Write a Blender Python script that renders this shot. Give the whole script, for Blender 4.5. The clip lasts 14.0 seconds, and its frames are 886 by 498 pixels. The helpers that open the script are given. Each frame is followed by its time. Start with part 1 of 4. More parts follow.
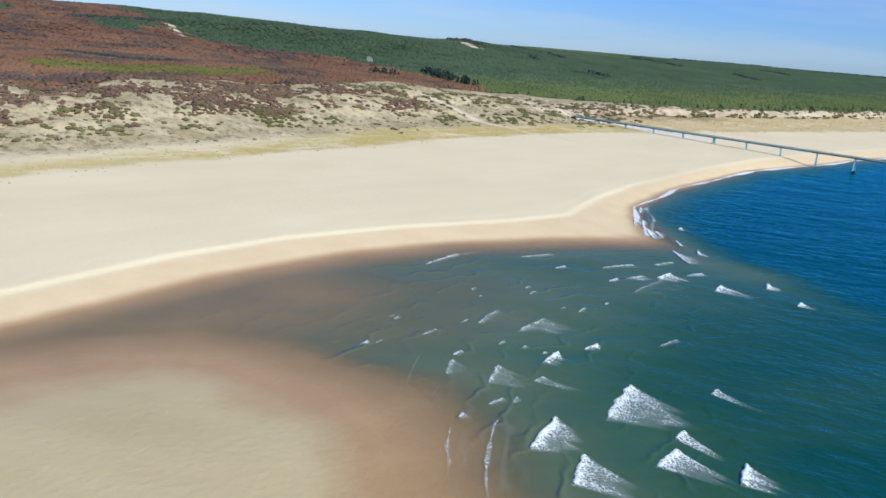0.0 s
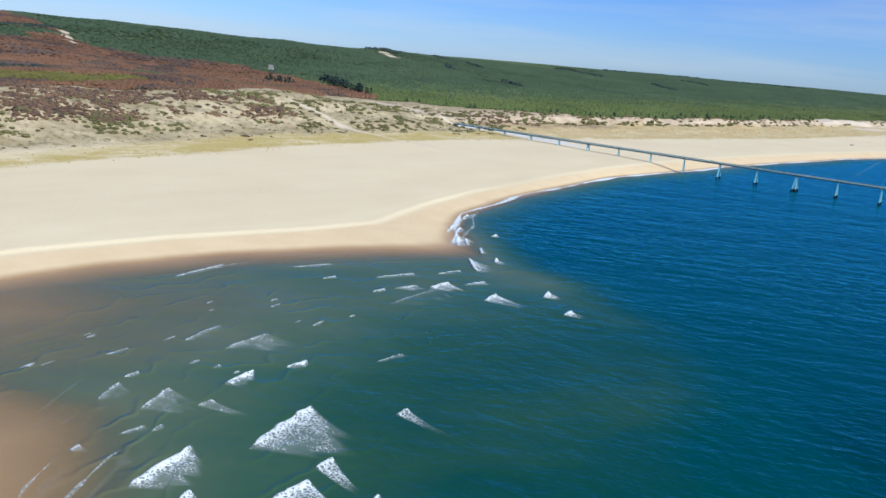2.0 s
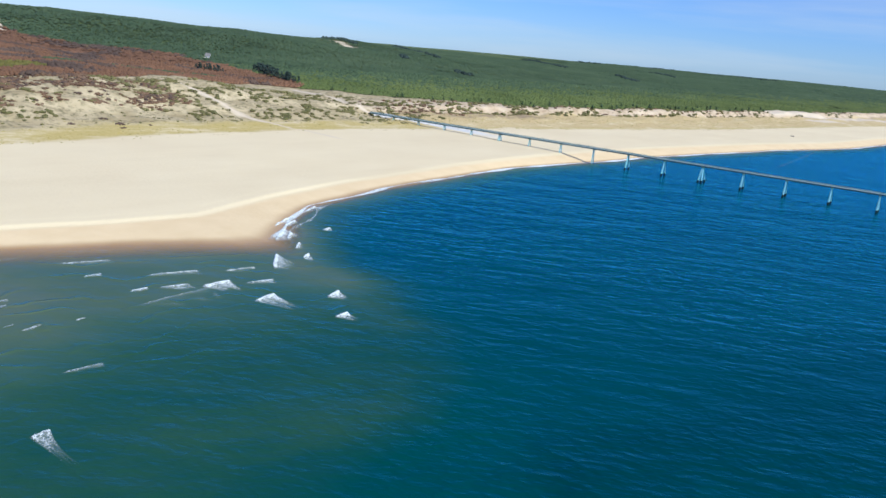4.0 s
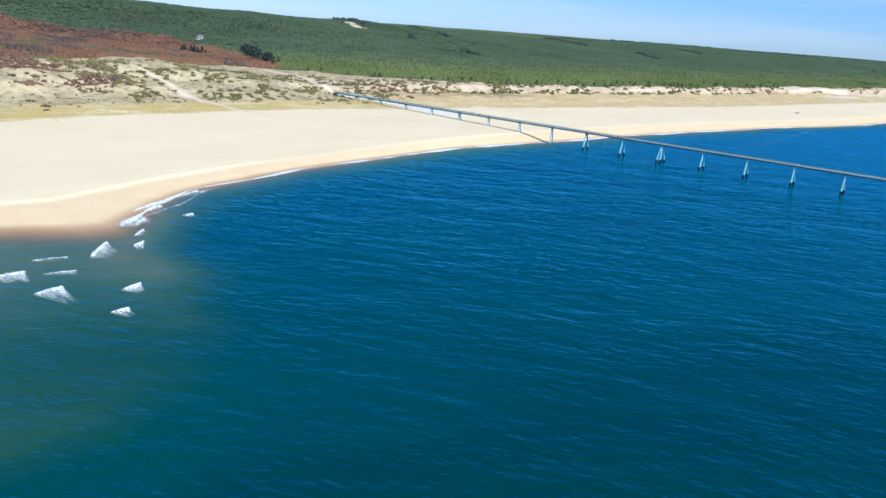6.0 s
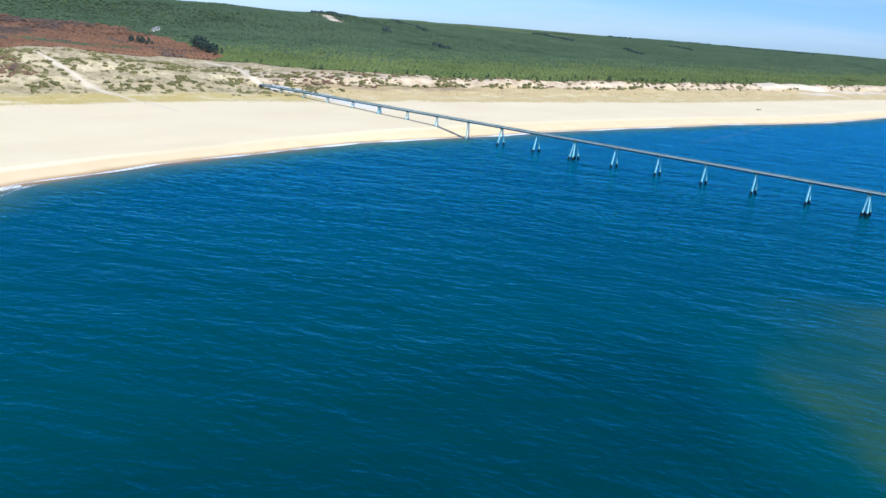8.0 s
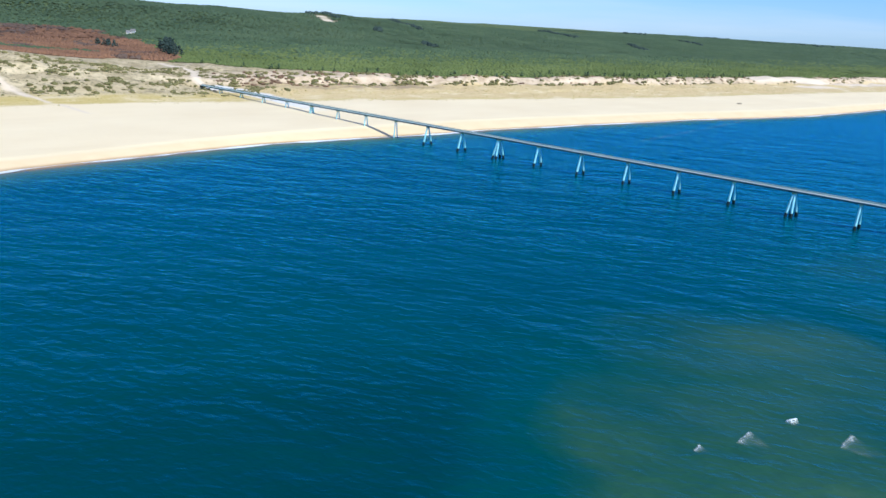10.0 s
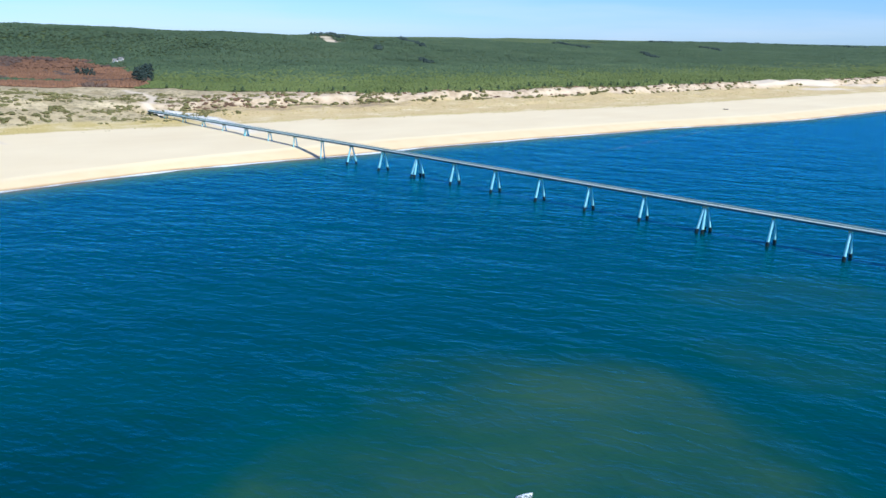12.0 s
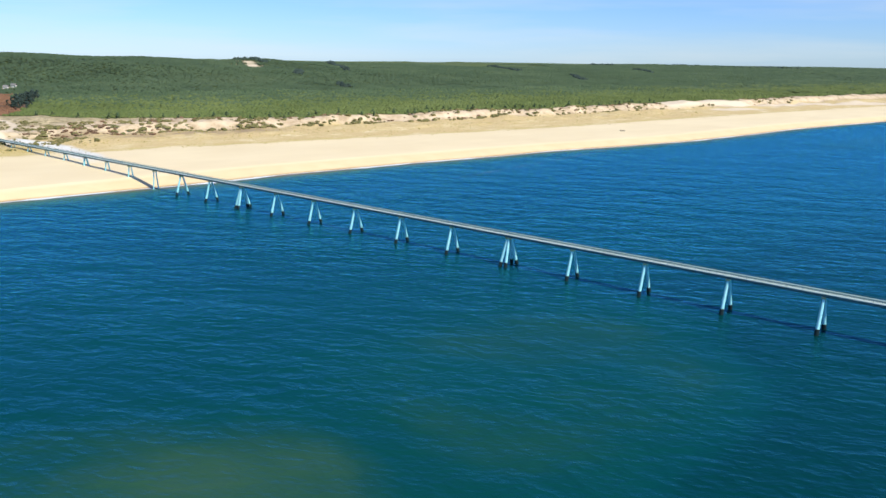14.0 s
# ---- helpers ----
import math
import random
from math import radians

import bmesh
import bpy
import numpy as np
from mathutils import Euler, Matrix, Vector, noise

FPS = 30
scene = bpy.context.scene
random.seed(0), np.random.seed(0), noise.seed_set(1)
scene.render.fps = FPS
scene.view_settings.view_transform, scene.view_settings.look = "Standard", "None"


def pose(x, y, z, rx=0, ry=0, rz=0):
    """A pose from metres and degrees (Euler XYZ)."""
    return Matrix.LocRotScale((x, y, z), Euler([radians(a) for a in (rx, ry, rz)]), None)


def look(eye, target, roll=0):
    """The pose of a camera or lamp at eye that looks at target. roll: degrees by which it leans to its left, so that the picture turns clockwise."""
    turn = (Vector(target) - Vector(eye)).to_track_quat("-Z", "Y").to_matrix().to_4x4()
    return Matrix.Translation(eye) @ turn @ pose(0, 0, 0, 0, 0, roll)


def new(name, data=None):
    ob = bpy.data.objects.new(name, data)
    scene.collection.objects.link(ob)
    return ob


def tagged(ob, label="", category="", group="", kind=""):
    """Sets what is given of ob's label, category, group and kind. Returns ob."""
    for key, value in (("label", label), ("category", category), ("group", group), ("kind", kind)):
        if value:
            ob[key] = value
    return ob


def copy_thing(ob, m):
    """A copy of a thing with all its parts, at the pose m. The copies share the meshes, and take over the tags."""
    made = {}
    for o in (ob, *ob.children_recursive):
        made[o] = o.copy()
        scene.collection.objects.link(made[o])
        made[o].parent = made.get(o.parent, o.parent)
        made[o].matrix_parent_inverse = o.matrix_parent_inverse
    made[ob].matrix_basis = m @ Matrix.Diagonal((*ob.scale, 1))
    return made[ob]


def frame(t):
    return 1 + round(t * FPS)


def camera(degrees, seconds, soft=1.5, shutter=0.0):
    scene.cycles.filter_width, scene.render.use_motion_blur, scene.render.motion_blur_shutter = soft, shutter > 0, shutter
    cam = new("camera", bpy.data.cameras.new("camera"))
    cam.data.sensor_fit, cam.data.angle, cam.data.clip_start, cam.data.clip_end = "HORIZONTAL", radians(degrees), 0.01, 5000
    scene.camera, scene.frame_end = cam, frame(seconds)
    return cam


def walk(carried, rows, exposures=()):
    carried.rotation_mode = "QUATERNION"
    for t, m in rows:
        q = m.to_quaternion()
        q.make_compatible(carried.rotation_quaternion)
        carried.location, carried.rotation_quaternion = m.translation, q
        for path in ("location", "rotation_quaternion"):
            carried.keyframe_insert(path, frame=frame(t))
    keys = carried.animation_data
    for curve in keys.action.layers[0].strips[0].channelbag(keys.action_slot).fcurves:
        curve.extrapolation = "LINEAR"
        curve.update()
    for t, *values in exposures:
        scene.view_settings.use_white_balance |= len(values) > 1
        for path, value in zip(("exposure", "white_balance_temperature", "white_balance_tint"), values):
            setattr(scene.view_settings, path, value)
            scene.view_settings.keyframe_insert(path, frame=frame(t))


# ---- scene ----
cam = camera(58.5, 14.0, soft=1.6)
PATH = [
    (0, (177.936, -687.728, 80.258), (176.839, -686.380, 79.786), 4.8),
    (0.5, (188.067, -674.484, 80.213), (186.985, -673.119, 79.758), 4.5),
    (1, (198.081, -661.319, 80.186), (197.037, -659.921, 79.743), 4.7),
    (1.5, (208.037, -647.818, 80.246), (207.007, -646.408, 79.808), 4.8),
    (2, (218.045, -633.846, 80.336), (217.035, -632.422, 79.898), 5.0),
    (2.5, (228.054, -619.308, 80.371), (227.065, -617.867, 79.939), 5.1),
    (3, (238.332, -604.795, 80.484), (237.368, -603.336, 80.057), 5.2),
    (5.5, (288.270, -529.366, 81.358), (287.236, -527.978, 80.864), 4.7),
    (6, (298.217, -513.371, 81.270), (297.168, -511.995, 80.773), 4.3),
    (6.5, (307.433, -497.307, 81.210), (306.367, -495.948, 80.702), 4.2),
    (7, (316.515, -481.235, 81.273), (315.455, -479.870, 80.770), 4.4),
    (7.5, (325.901, -465.062, 81.351), (324.841, -463.697, 80.845), 4.6),
    (8, (335.257, -448.715, 81.269), (334.196, -447.351, 80.763), 4.6),
    (10.5, (377.213, -366.438, 80.670), (376.086, -365.130, 80.159), 2.8),
    (11, (386.198, -349.083, 80.817), (385.055, -347.790, 80.308), 1.9),
    (11.5, (394.450, -331.925, 80.628), (393.286, -330.647, 80.130), 1.4),
    (12, (402.400, -314.590, 80.393), (401.213, -313.324, 79.915), 1.1),
    (12.5, (410.862, -296.817, 80.122), (409.661, -295.556, 79.663), 1.0),
    (13, (418.808, -279.653, 79.774), (417.634, -278.363, 79.328), 1.1),
    (13.5, (426.060, -262.756, 79.440), (424.910, -261.443, 79.002), 1.0),
    (14, (433.504, -245.431, 79.162), (432.373, -244.097, 78.736), 0.7),
]
EXPOSURE = [(0.0, -0.17, 6400, 5.0), (3.0, -0.12, 6400, 5.0), (5.5, 0.10, 6250, 5.0), (8.0, 0.20, 6200, 5.0), (12.0, 0.18, 6200, 5.0), (12.9, 0.16, 6400, 5.0), (14.0, 0.18, 7300, 5.0)]
walk(cam, [(t, look(eye, target, roll)) for t, eye, target, roll in PATH], EXPOSURE)

# ---- world and sun ----
SUN_FROM = Vector((1.0, -0.08, 0.88)).normalized()
world = bpy.data.worlds.new("sky_world")
scene.world = world
world.use_nodes = True
wn = world.node_tree.nodes
sky = wn.new("ShaderNodeTexSky")
sky.sky_type = "NISHITA"
sky.sun_disc = False
sky.sun_elevation = math.asin(SUN_FROM.z)
sky.sun_rotation = math.atan2(SUN_FROM.x, SUN_FROM.y)
sky.altitude = 50
sky.air_density, sky.dust_density, sky.ozone_density = 1.0, 0.0, 5.0
wn["Background"].inputs["Strength"].default_value = 0.1
wl = world.node_tree.links
tint = wn.new("ShaderNodeMix")
tint.data_type, tint.blend_type = "RGBA", "MULTIPLY"
tint.inputs[0].default_value = 1.0
tint.inputs[7].default_value = (0.57, 0.84, 1.54, 1)
wl.new(sky.outputs[0], tint.inputs[6])
veil_map, veil, veil_ramp, veil_mix = wn.new("ShaderNodeMapping"), wn.new("ShaderNodeTexNoise"), wn.new("ShaderNodeValToRGB"), wn.new("ShaderNodeMix")
veil_map.inputs["Scale"].default_value = (2.0, 2.0, 22.0)
veil.inputs["Scale"].default_value, veil.inputs["Detail"].default_value = 1.6, 5.0
wl.new(wn.new("ShaderNodeTexCoord").outputs["Generated"], veil_map.inputs["Vector"])
wl.new(veil_map.outputs[0], veil.inputs["Vector"])
wl.new(veil.outputs["Fac"], veil_ramp.inputs["Fac"])
veil_ramp.color_ramp.elements[0].position, veil_ramp.color_ramp.elements[1].position = 0.46, 0.75
veil_ramp.color_ramp.elements[1].color = (0.32, 0.32, 0.32, 1)
veil_mix.data_type = "RGBA"
veil_mix.inputs[7].default_value = (7.0, 7.6, 8.6, 1)
wl.new(veil_ramp.outputs["Color"], veil_mix.inputs[0])
wl.new(tint.outputs[2], veil_mix.inputs[6])
wl.new(veil_mix.outputs[2], wn["Background"].inputs["Color"])
sun = new("sun", bpy.data.lights.new("sun", "SUN"))
sun.data.energy, sun.data.angle, sun.data.color = 4.8, radians(0.53), (1.0, 0.96, 0.90)
sun.matrix_world = look(SUN_FROM * 100, (0, 0, 0))



# ---- numeric noise on arrays ----
def vnoise(x, y, size, seed=0):
    """Smooth value noise from 0 to 1."""
    x, y = np.asarray(x, float) / size, np.asarray(y, float) / size
    xi, yi = np.floor(x).astype(np.int64), np.floor(y).astype(np.int64)
    fx, fy = x - xi, y - yi
    fx, fy = fx * fx * (3 - 2 * fx), fy * fy * (3 - 2 * fy)

    def h(a, b):
        n = (a * 374761393 + b * 668265263 + seed * 982451653) & 0xFFFFFFFF
        n = ((n ^ (n >> 13)) * 1274126177) & 0xFFFFFFFF
        return ((n ^ (n >> 16)) & 0xFFFF) / 65535.0

    a = h(xi, yi) * (1 - fx) + h(xi + 1, yi) * fx
    b = h(xi, yi + 1) * (1 - fx) + h(xi + 1, yi + 1) * fx
    return a * (1 - fy) + b * fy


def fbm(x, y, size, octaves=4, seed=0):
    total, amp, norm = 0.0, 1.0, 0.0
    for o in range(octaves):
        total = total + amp * vnoise(x, y, size / 2**o, seed + 17 * o)
        norm += amp
        amp *= 0.5
    return total / norm


def smooth(a, b, v):
    k = np.clip((v - a) / (b - a), 0, 1)
    return k * k * (3 - 2 * k)


def mixed(a, b, k):
    return a * (1 - k) + b * k


# ---- the plan of the coast (x towards the sea, y along the shore), in plan units ----
UNIT = 0.9  # metres to a plan unit
SHORE_Y = [-1600, -900, -683, -604, -553, -500, -447, -420, -408, -392, -372, -340, -263, -195, -100, -40, 12, 60, 100, 200, 322, 383, 470, 560, 680, 835, 1089, 2000, 5200]
SHORE_X = [-10, -15, -25, -31, -27, -13, 13, 32, 36, 26, 11, -6, -19, -22, -25, -14, -5, 2, 6, 25, 53, 64, 92, 116, 135, 152, 206, 420, 1150]
BERM_Y = [-1600, -673, -612, -561, -507, -447, -408, -353, -281, -156, -73, 12, 100, 200, 383, 560, 835, 1089, 5200]
BERM_X = [-40, -48, -55, -53, -41, -20, -12, -26, -38, -42, -38, -30, -20, -1, 40, 90, 128, 182, 1125]
TOE_Y = [-1600, -650, -555, -437, -314, -250, -152, -61, 0, 89, 194, 314, 400, 484, 691, 1013, 2000, 5200]
TOE_X = [-195, -178, -190, -196, -200, -200, -192, -174, -168, -146, -115, -82, -60, -38, 0, 62, 265, 980]
WOOD_Y = [-1700, -478, -280, -132, 37, 79, 142, 234, 360, 539, 759, 1057, 2000, 5200]
WOOD_X = [-600, -600, -600, -600, -600, -430, -335, -250, -196, -158, -114, -62, 115, 830]
BAY = [(20, -403), (48, -407), (78, -420), (112, -434), (140, -448), (160, -468), (172, -496), (174, -540), (174, -600), (200, -700), (230, -1700), (-90, -1700), (-90, -405)]
BAR = [(5, -697), (11, -673), (20, -654), (36, -644), (60, -641), (78, -638), (95, -646), (112, -660), (126, -690), (130, -740), (118, -860), (10, -860), (-6, -770), (-3, -722)]
SHOAL = [(350, -318), (327, -292), (311, -262), (308, -225), (312, -188), (326, -165), (355, -155), (390, -160), (416, -178), (438, -225), (445, -290), (420, -340), (380, -345)]
BURN = [(-380, -1700), (-400, -478), (-430, -422), (-445, -334), (-395, -280), (-435, -132), (-490, 37), (-440, 72), (-450, 100), (-510, 130), (-635, 168), (-800, 212), (-870, 165), (-936, 80), (-1020, 25), (-1110, 40), (-1200, 75), (-1700, 120), (-2500, 100), (-2500, -1700)]


def shore_x(y):
    return np.interp(y, SHORE_Y, SHORE_X)


def toe_x(y):
    return np.interp(y, TOE_Y, TOE_X)


def berm_x(y):
    return np.interp(y, BERM_Y, BERM_X)


def polygon_distance(x, y, poly):
    """Distance to a closed outline, negative inside."""
    best = np.full(np.shape(x), 1e18)
    inside = np.zeros(np.shape(x), bool)
    for (ax, ay), (bx, by) in zip(poly, poly[1:] + poly[:1]):
        dx, dy = bx - ax, by - ay
        k = np.clip(((x - ax) * dx + (y - ay) * dy) / (dx * dx + dy * dy), 0, 1)
        best = np.minimum(best, (x - ax - k * dx) ** 2 + (y - ay - k * dy) ** 2)
        if ay != by:
            inside ^= ((ay > y) != (by > y)) & (x < ax + (y - ay) * dx / dy)
    return np.where(inside, -1, 1) * np.sqrt(best)


def line_distance(x, y, line):
    best = np.full(np.shape(x), 1e9)
    for (ax, ay), (bx, by) in zip(line, line[1:]):
        dx, dy = bx - ax, by - ay
        k = np.clip(((x - ax) * dx + (y - ay) * dy) / (dx * dx + dy * dy), 0, 1)
        best = np.minimum(best, np.hypot(x - ax - k * dx, y - ay - k * dy))
    return best


def bar_side(x, y):
    """Distance to the rim of the tidal bar, negative on it."""
    return polygon_distance(x, y, BAR) + 12 * (fbm(x, y, 40, 3, 9) - 0.5)


def seabed(x, y):
    wob = 28 * (fbm(x, y, 42, 3, 5) - 0.5)
    out = x - shore_x(y)
    side = polygon_distance(x, y, BAY) + wob
    rim = bar_side(x, y)
    bar = np.where(rim < 0, 0.02 + 0.55 * smooth(0, -34, rim), -0.028 * np.maximum(rim, 0) - 0.02 * np.maximum(rim - 16, 0))
    south = smooth(-445, -610, y) * smooth(125, 5, x)
    floor = mixed(-1.6 - 2.6 * smooth(60, 150, x) * smooth(-410, -465, y) * (1 - 0.85 * smooth(-556, -606, y) * smooth(172, 132, x)), -0.62, south) + 0.5 * (fbm(x, y, 34, 3, 2) - 0.5)
    spit = -1.1 - 0.07 * line_distance(x, y, [(30, -408), (60, -416), (74, -424)])
    flat = np.maximum(np.maximum(np.maximum(bar, floor), spit), -0.045 * out - 0.05)
    steep = -0.14 * np.maximum(out, 0) - 0.02
    rough = 18 * (fbm(x, y, 70, 4, 31) - 0.5)
    hump = polygon_distance(x, y, SHOAL) + 1.5 * rough + 26 * (fbm(x, y, 30, 3, 33) - 0.5)
    wide = np.exp(-(((x - 365) / 60) ** 2 + ((y + 95) / 85) ** 2)) + 0.02 * rough
    uneven = 2.6 * (fbm(x, y * 1.6, 44, 4, 35) - 0.5)
    # seaward drop; its extra depth also stands in for view-dependent darkening of the water
    deepest = -9 - 6 * smooth(-50, 80, x - np.interp(y, [-600, -520, -450, -330, -200, 0, 400], [140, 180, 240, 265, 325, 358, 410]))
    deep = np.maximum(steep, mixed(np.maximum(deepest, -11), -3.8 + uneven, smooth(26, -22, hump)))
    deep = np.maximum(deep, mixed(deepest, np.maximum(-5.4 + 1.3 * uneven, deepest), smooth(0.12, 0.75, wide)))
    outer = np.exp(-(((x - 262 - 0.05 * (y - 640)) / 48) ** 2 + ((y - 690) / 190) ** 2)) + 0.02 * rough
    deep = np.maximum(deep, mixed(deepest, -4.6, smooth(0.25, 0.9, outer)))
    return mixed(np.maximum(flat, deep), deep, np.clip((side + 4) / (44 + 40 * smooth(-450, -560, y)), 0, 1) ** 1.2)


def inland(x, y):
    return toe_x(y) - x


def ridge_top(y):
    return np.interp(y, [-2000, -300, 300, 800, 1300, 2200, 3200, 5200], [84, 86, 85, 73, 62, 50, 45, 43])


def land(x, y):
    s = shore_x(y) - x
    to_berm = np.maximum(shore_x(y) - berm_x(y), 8)
    width = shore_x(y) - toe_x(y)
    u = toe_x(y) - x
    south = smooth(40, -130, y)
    back = mixed(8.0, 9.0, south)
    k = s / to_berm
    crest = mixed(2.6, 4.8, smooth(-260, -60, y))
    rise = np.where(k < 1, crest * np.clip(k, 0, 1) ** 0.85, crest + (back - crest) * np.clip((s - to_berm) / np.maximum(width - to_berm, 1), 0, 1) ** 0.8)
    rise = rise + mixed(0.1, 0.65, smooth(-230, -340, y)) * smooth(0.90, 1.0, k) * np.exp(-np.maximum(s - to_berm, 0) / 40)
    rise = rise + 1.1 * (fbm(x, y * 0.7, 60, 3, 3) - 0.5) * smooth(30, 70, s)
    n1, n2 = fbm(x, y, 62, 4, 11), fbm(x, y, 20, 3, 12)
    wob = 24 * (fbm(x, y, 45, 2, 14) - 0.5)
    climb_s = 2 * smooth(0, 50, u) + 19 * smooth(45, 150, u + 0.4 * wob)
    climb_n = 4 * smooth(0, 100, u) + 7.5 * smooth(100, 122, u + wob)
    climb = mixed(climb_n, climb_s, south)
    lumps = (n1 - 0.48) * mixed(8, 13, south) * smooth(40, 95, u) * (1 - 0.5 * smooth(180, 300, u)) + (n2 - 0.5) * 5 * smooth(25, 70, u) * (1 - smooth(190, 300, u))
    low = 5 * np.exp(-(((y - 20) / 45) ** 2)) * smooth(100, 140, u) * (1 - smooth(230, 330, u))
    base = rise + climb + lumps - low + 3 * smooth(200, 420, u)
    back_hill = smooth(420, 1320, u) ** 1.25
    top = ridge_top(y) + 20 * (fbm(x, y, 420, 3, 21) - 0.5) + 9 * (fbm(x, y, 150, 2, 22) - 0.5)
    top = top + 11 * np.exp(-(((x + 1185) / 95) ** 2 + ((y - 990) / 85) ** 2)) - 4 * np.exp(-(((x + 1080) / 70) ** 2 + ((y - 880) / 60) ** 2))
    rest = base + 10 * (fbm(x, y, 240, 3, 23) - 0.5) * smooth(250, 500, u)
    z = mixed(rest, top, back_hill)
    far = smooth(2900, 4200, y) * smooth(60, 400, u)
    return np.maximum(z, mixed(z, 48 + 14 * (fbm(x, y, 380, 3, 25) - 0.5), far))


def plan_z(x, y):
    x, y = np.asarray(x, float), np.asarray(y, float)
    return np.where(x > shore_x(y), seabed(x, y), land(x, y))


def ground_z(x, y):
    """The height of the ground in metres at a place in metres."""
    return UNIT * plan_z(np.asarray(x, float) / UNIT, np.asarray(y, float) / UNIT)


TRACKS = [
    (3.6, [(-352, -168), (-313, -168), (-282, -167), (-250, -166), (-237, -165)]),
    (4.0, [(-430, 62), (-390, 57), (-352, 53), (-315, 32), (-280, 10), (-245, 7)]),
    (6.0, [(-1185, 70), (-1120, 45), (-1040, 13)]),
    (12.0, [(-1180, 932), (-1122, 906), (-1060, 868)]),
    (1.8, [(-237, -165), (-207, -162), (-150, -158)]),
    (16.0, [(-85, 930), (-66, 1000), (-50, 1080)]),
    (19.0, [(-30, 1060), (10, 1200), (75, 1340), (120, 1480)]),
    (12.0, [(-10, 985), (20, 1060)]),
    (8.0, [(-795, 220), (-826, 240)]),
]
APRON = [(-252, 14), (-215, 24), (-165, 26), (-110, 17)]
ROWS_OF_DARK = [[(-740, -330), (-655, -280), (-640, -250)], [(-1200, -90), (-1205, 70)], [(-1250, 1270), (-1120, 1160), (-990, 1075), (-915, 1022)], [(-1222, 930), (-1195, 965), (-1130, 950)], [(-905, 868), (-872, 838)], [(-1250, 2000), (-1060, 1780), (-886, 1677)], [(-700, 800), (-650, 770)], [(-2033, 3790), (-1916, 3844), (-1750, 3790)], [(-1570, 4114), (-1550, 4500)], [(-1172, 3807), (-728, 3746)], [(-867, 2366), (-695, 2143)], [(-714, 1690), (-600, 1560)]]


def track_mask(x, y):
    out = np.zeros(np.shape(x))
    for wide, line in TRACKS:
        out = np.maximum(out, 1 - smooth(wide * 0.6, wide * 1.3, line_distance(x, y, line) + (3 + max(0.0, wide - 6) * 2.2) * (fbm(x, y, 12 + 2 * max(0.0, wide - 6), 3, 81) - 0.5)))
    return out


def forest_kind(x, y):
    """0: open, 1: green pines, 2: burnt brown pines, 3: olive undergrowth among the burnt trees,
    4: charred trees, 5: rows of dark pines, 6: brighter pines along the edge, without the haze tint."""
    rag = 34 * (fbm(x, y, 40, 3, 41) - 0.5)
    burnt = polygon_distance(x, y, BURN) + rag < 0
    wood = (x + rag < np.interp(y, WOOD_Y, WOOD_X)) & ~burnt
    olive = burnt & (np.hypot((x + 530) / 65, (y + 330) / 130) + 0.5 * (fbm(x, y, 60, 3, 44) - 0.5) < 1)
    strip = burnt & (fbm(x, y * 0.6, 130, 3, 47) > 0.66) & (x < -560)
    ashes = burnt & (fbm(x, y, 48, 3, 49) > 0.60)
    kind = np.where(burnt, np.where(olive, 3, np.where(strip, 1, np.where(ashes, 4, 2))), np.where(wood, 1, 0))
    # nearer belt of pines, kept yellower than the haze-tinted ones behind
    nearer = (kind == 1) & (np.interp(y, WOOD_Y, WOOD_X) - x + 110 * (fbm(x, y, 70, 3, 48) - 0.5) + 420 * (vnoise(x, y, 2.5, 50) - 0.5) < 300) & (y > 60)
    kind = np.where(nearer, 6, kind)
    rows = np.min([line_distance(x, y, line) for line in ROWS_OF_DARK], axis=0) + 12 * (fbm(x, y, 25, 2, 45) - 0.5) < 8
    kind = np.where(rows & (kind > 0), 5, kind)
    return np.where(track_mask(x, y) > 0.3, 0, kind)


# ---- mesh helpers ----
def mesh_from(name, verts, faces, mats=(), flat=False):
    """A mesh from arrays; faces is one array of triangles or of quads."""
    me = bpy.data.meshes.new(name)
    verts, faces = np.asarray(verts, np.float32), np.asarray(faces, np.int32)
    n, k = faces.shape
    me.vertices.add(len(verts))
    me.vertices.foreach_set("co", verts.ravel())
    me.loops.add(n * k)
    me.loops.foreach_set("vertex_index", faces.ravel())
    me.polygons.add(n)
    me.polygons.foreach_set("loop_start", np.arange(0, n * k, k, dtype=np.int32))
    me.polygons.foreach_set("use_smooth", np.full(n, not flat))
    for m in mats:
        me.materials.append(m)
    me.update(calc_edges=True)
    return me


def attribute(me, name, values):
    me.attributes.new(name, "FLOAT", "POINT").data.foreach_set("value", np.asarray(values, np.float32).ravel())


def grid_faces(nx, ny):
    i = np.arange(nx * ny).reshape(ny, nx)
    return np.stack([i[:-1, :-1], i[:-1, 1:], i[1:, 1:], i[1:, :-1]], -1).reshape(-1, 4)


def steps(*runs):
    """Coordinates in runs of (start, end, step)."""
    out = []
    for a, b, d in runs:
        out += list(np.arange(a, b - d * 0.5, d))
    return np.array(out + [runs[-1][1]])


def part(name, bm, material, parent, label=""):
    me = bpy.data.meshes.new(name)
    bm.to_mesh(me)
    bm.free()
    me.materials.append(material)
    ob = new(name, me)
    ob.parent = parent
    return tagged(ob, label)


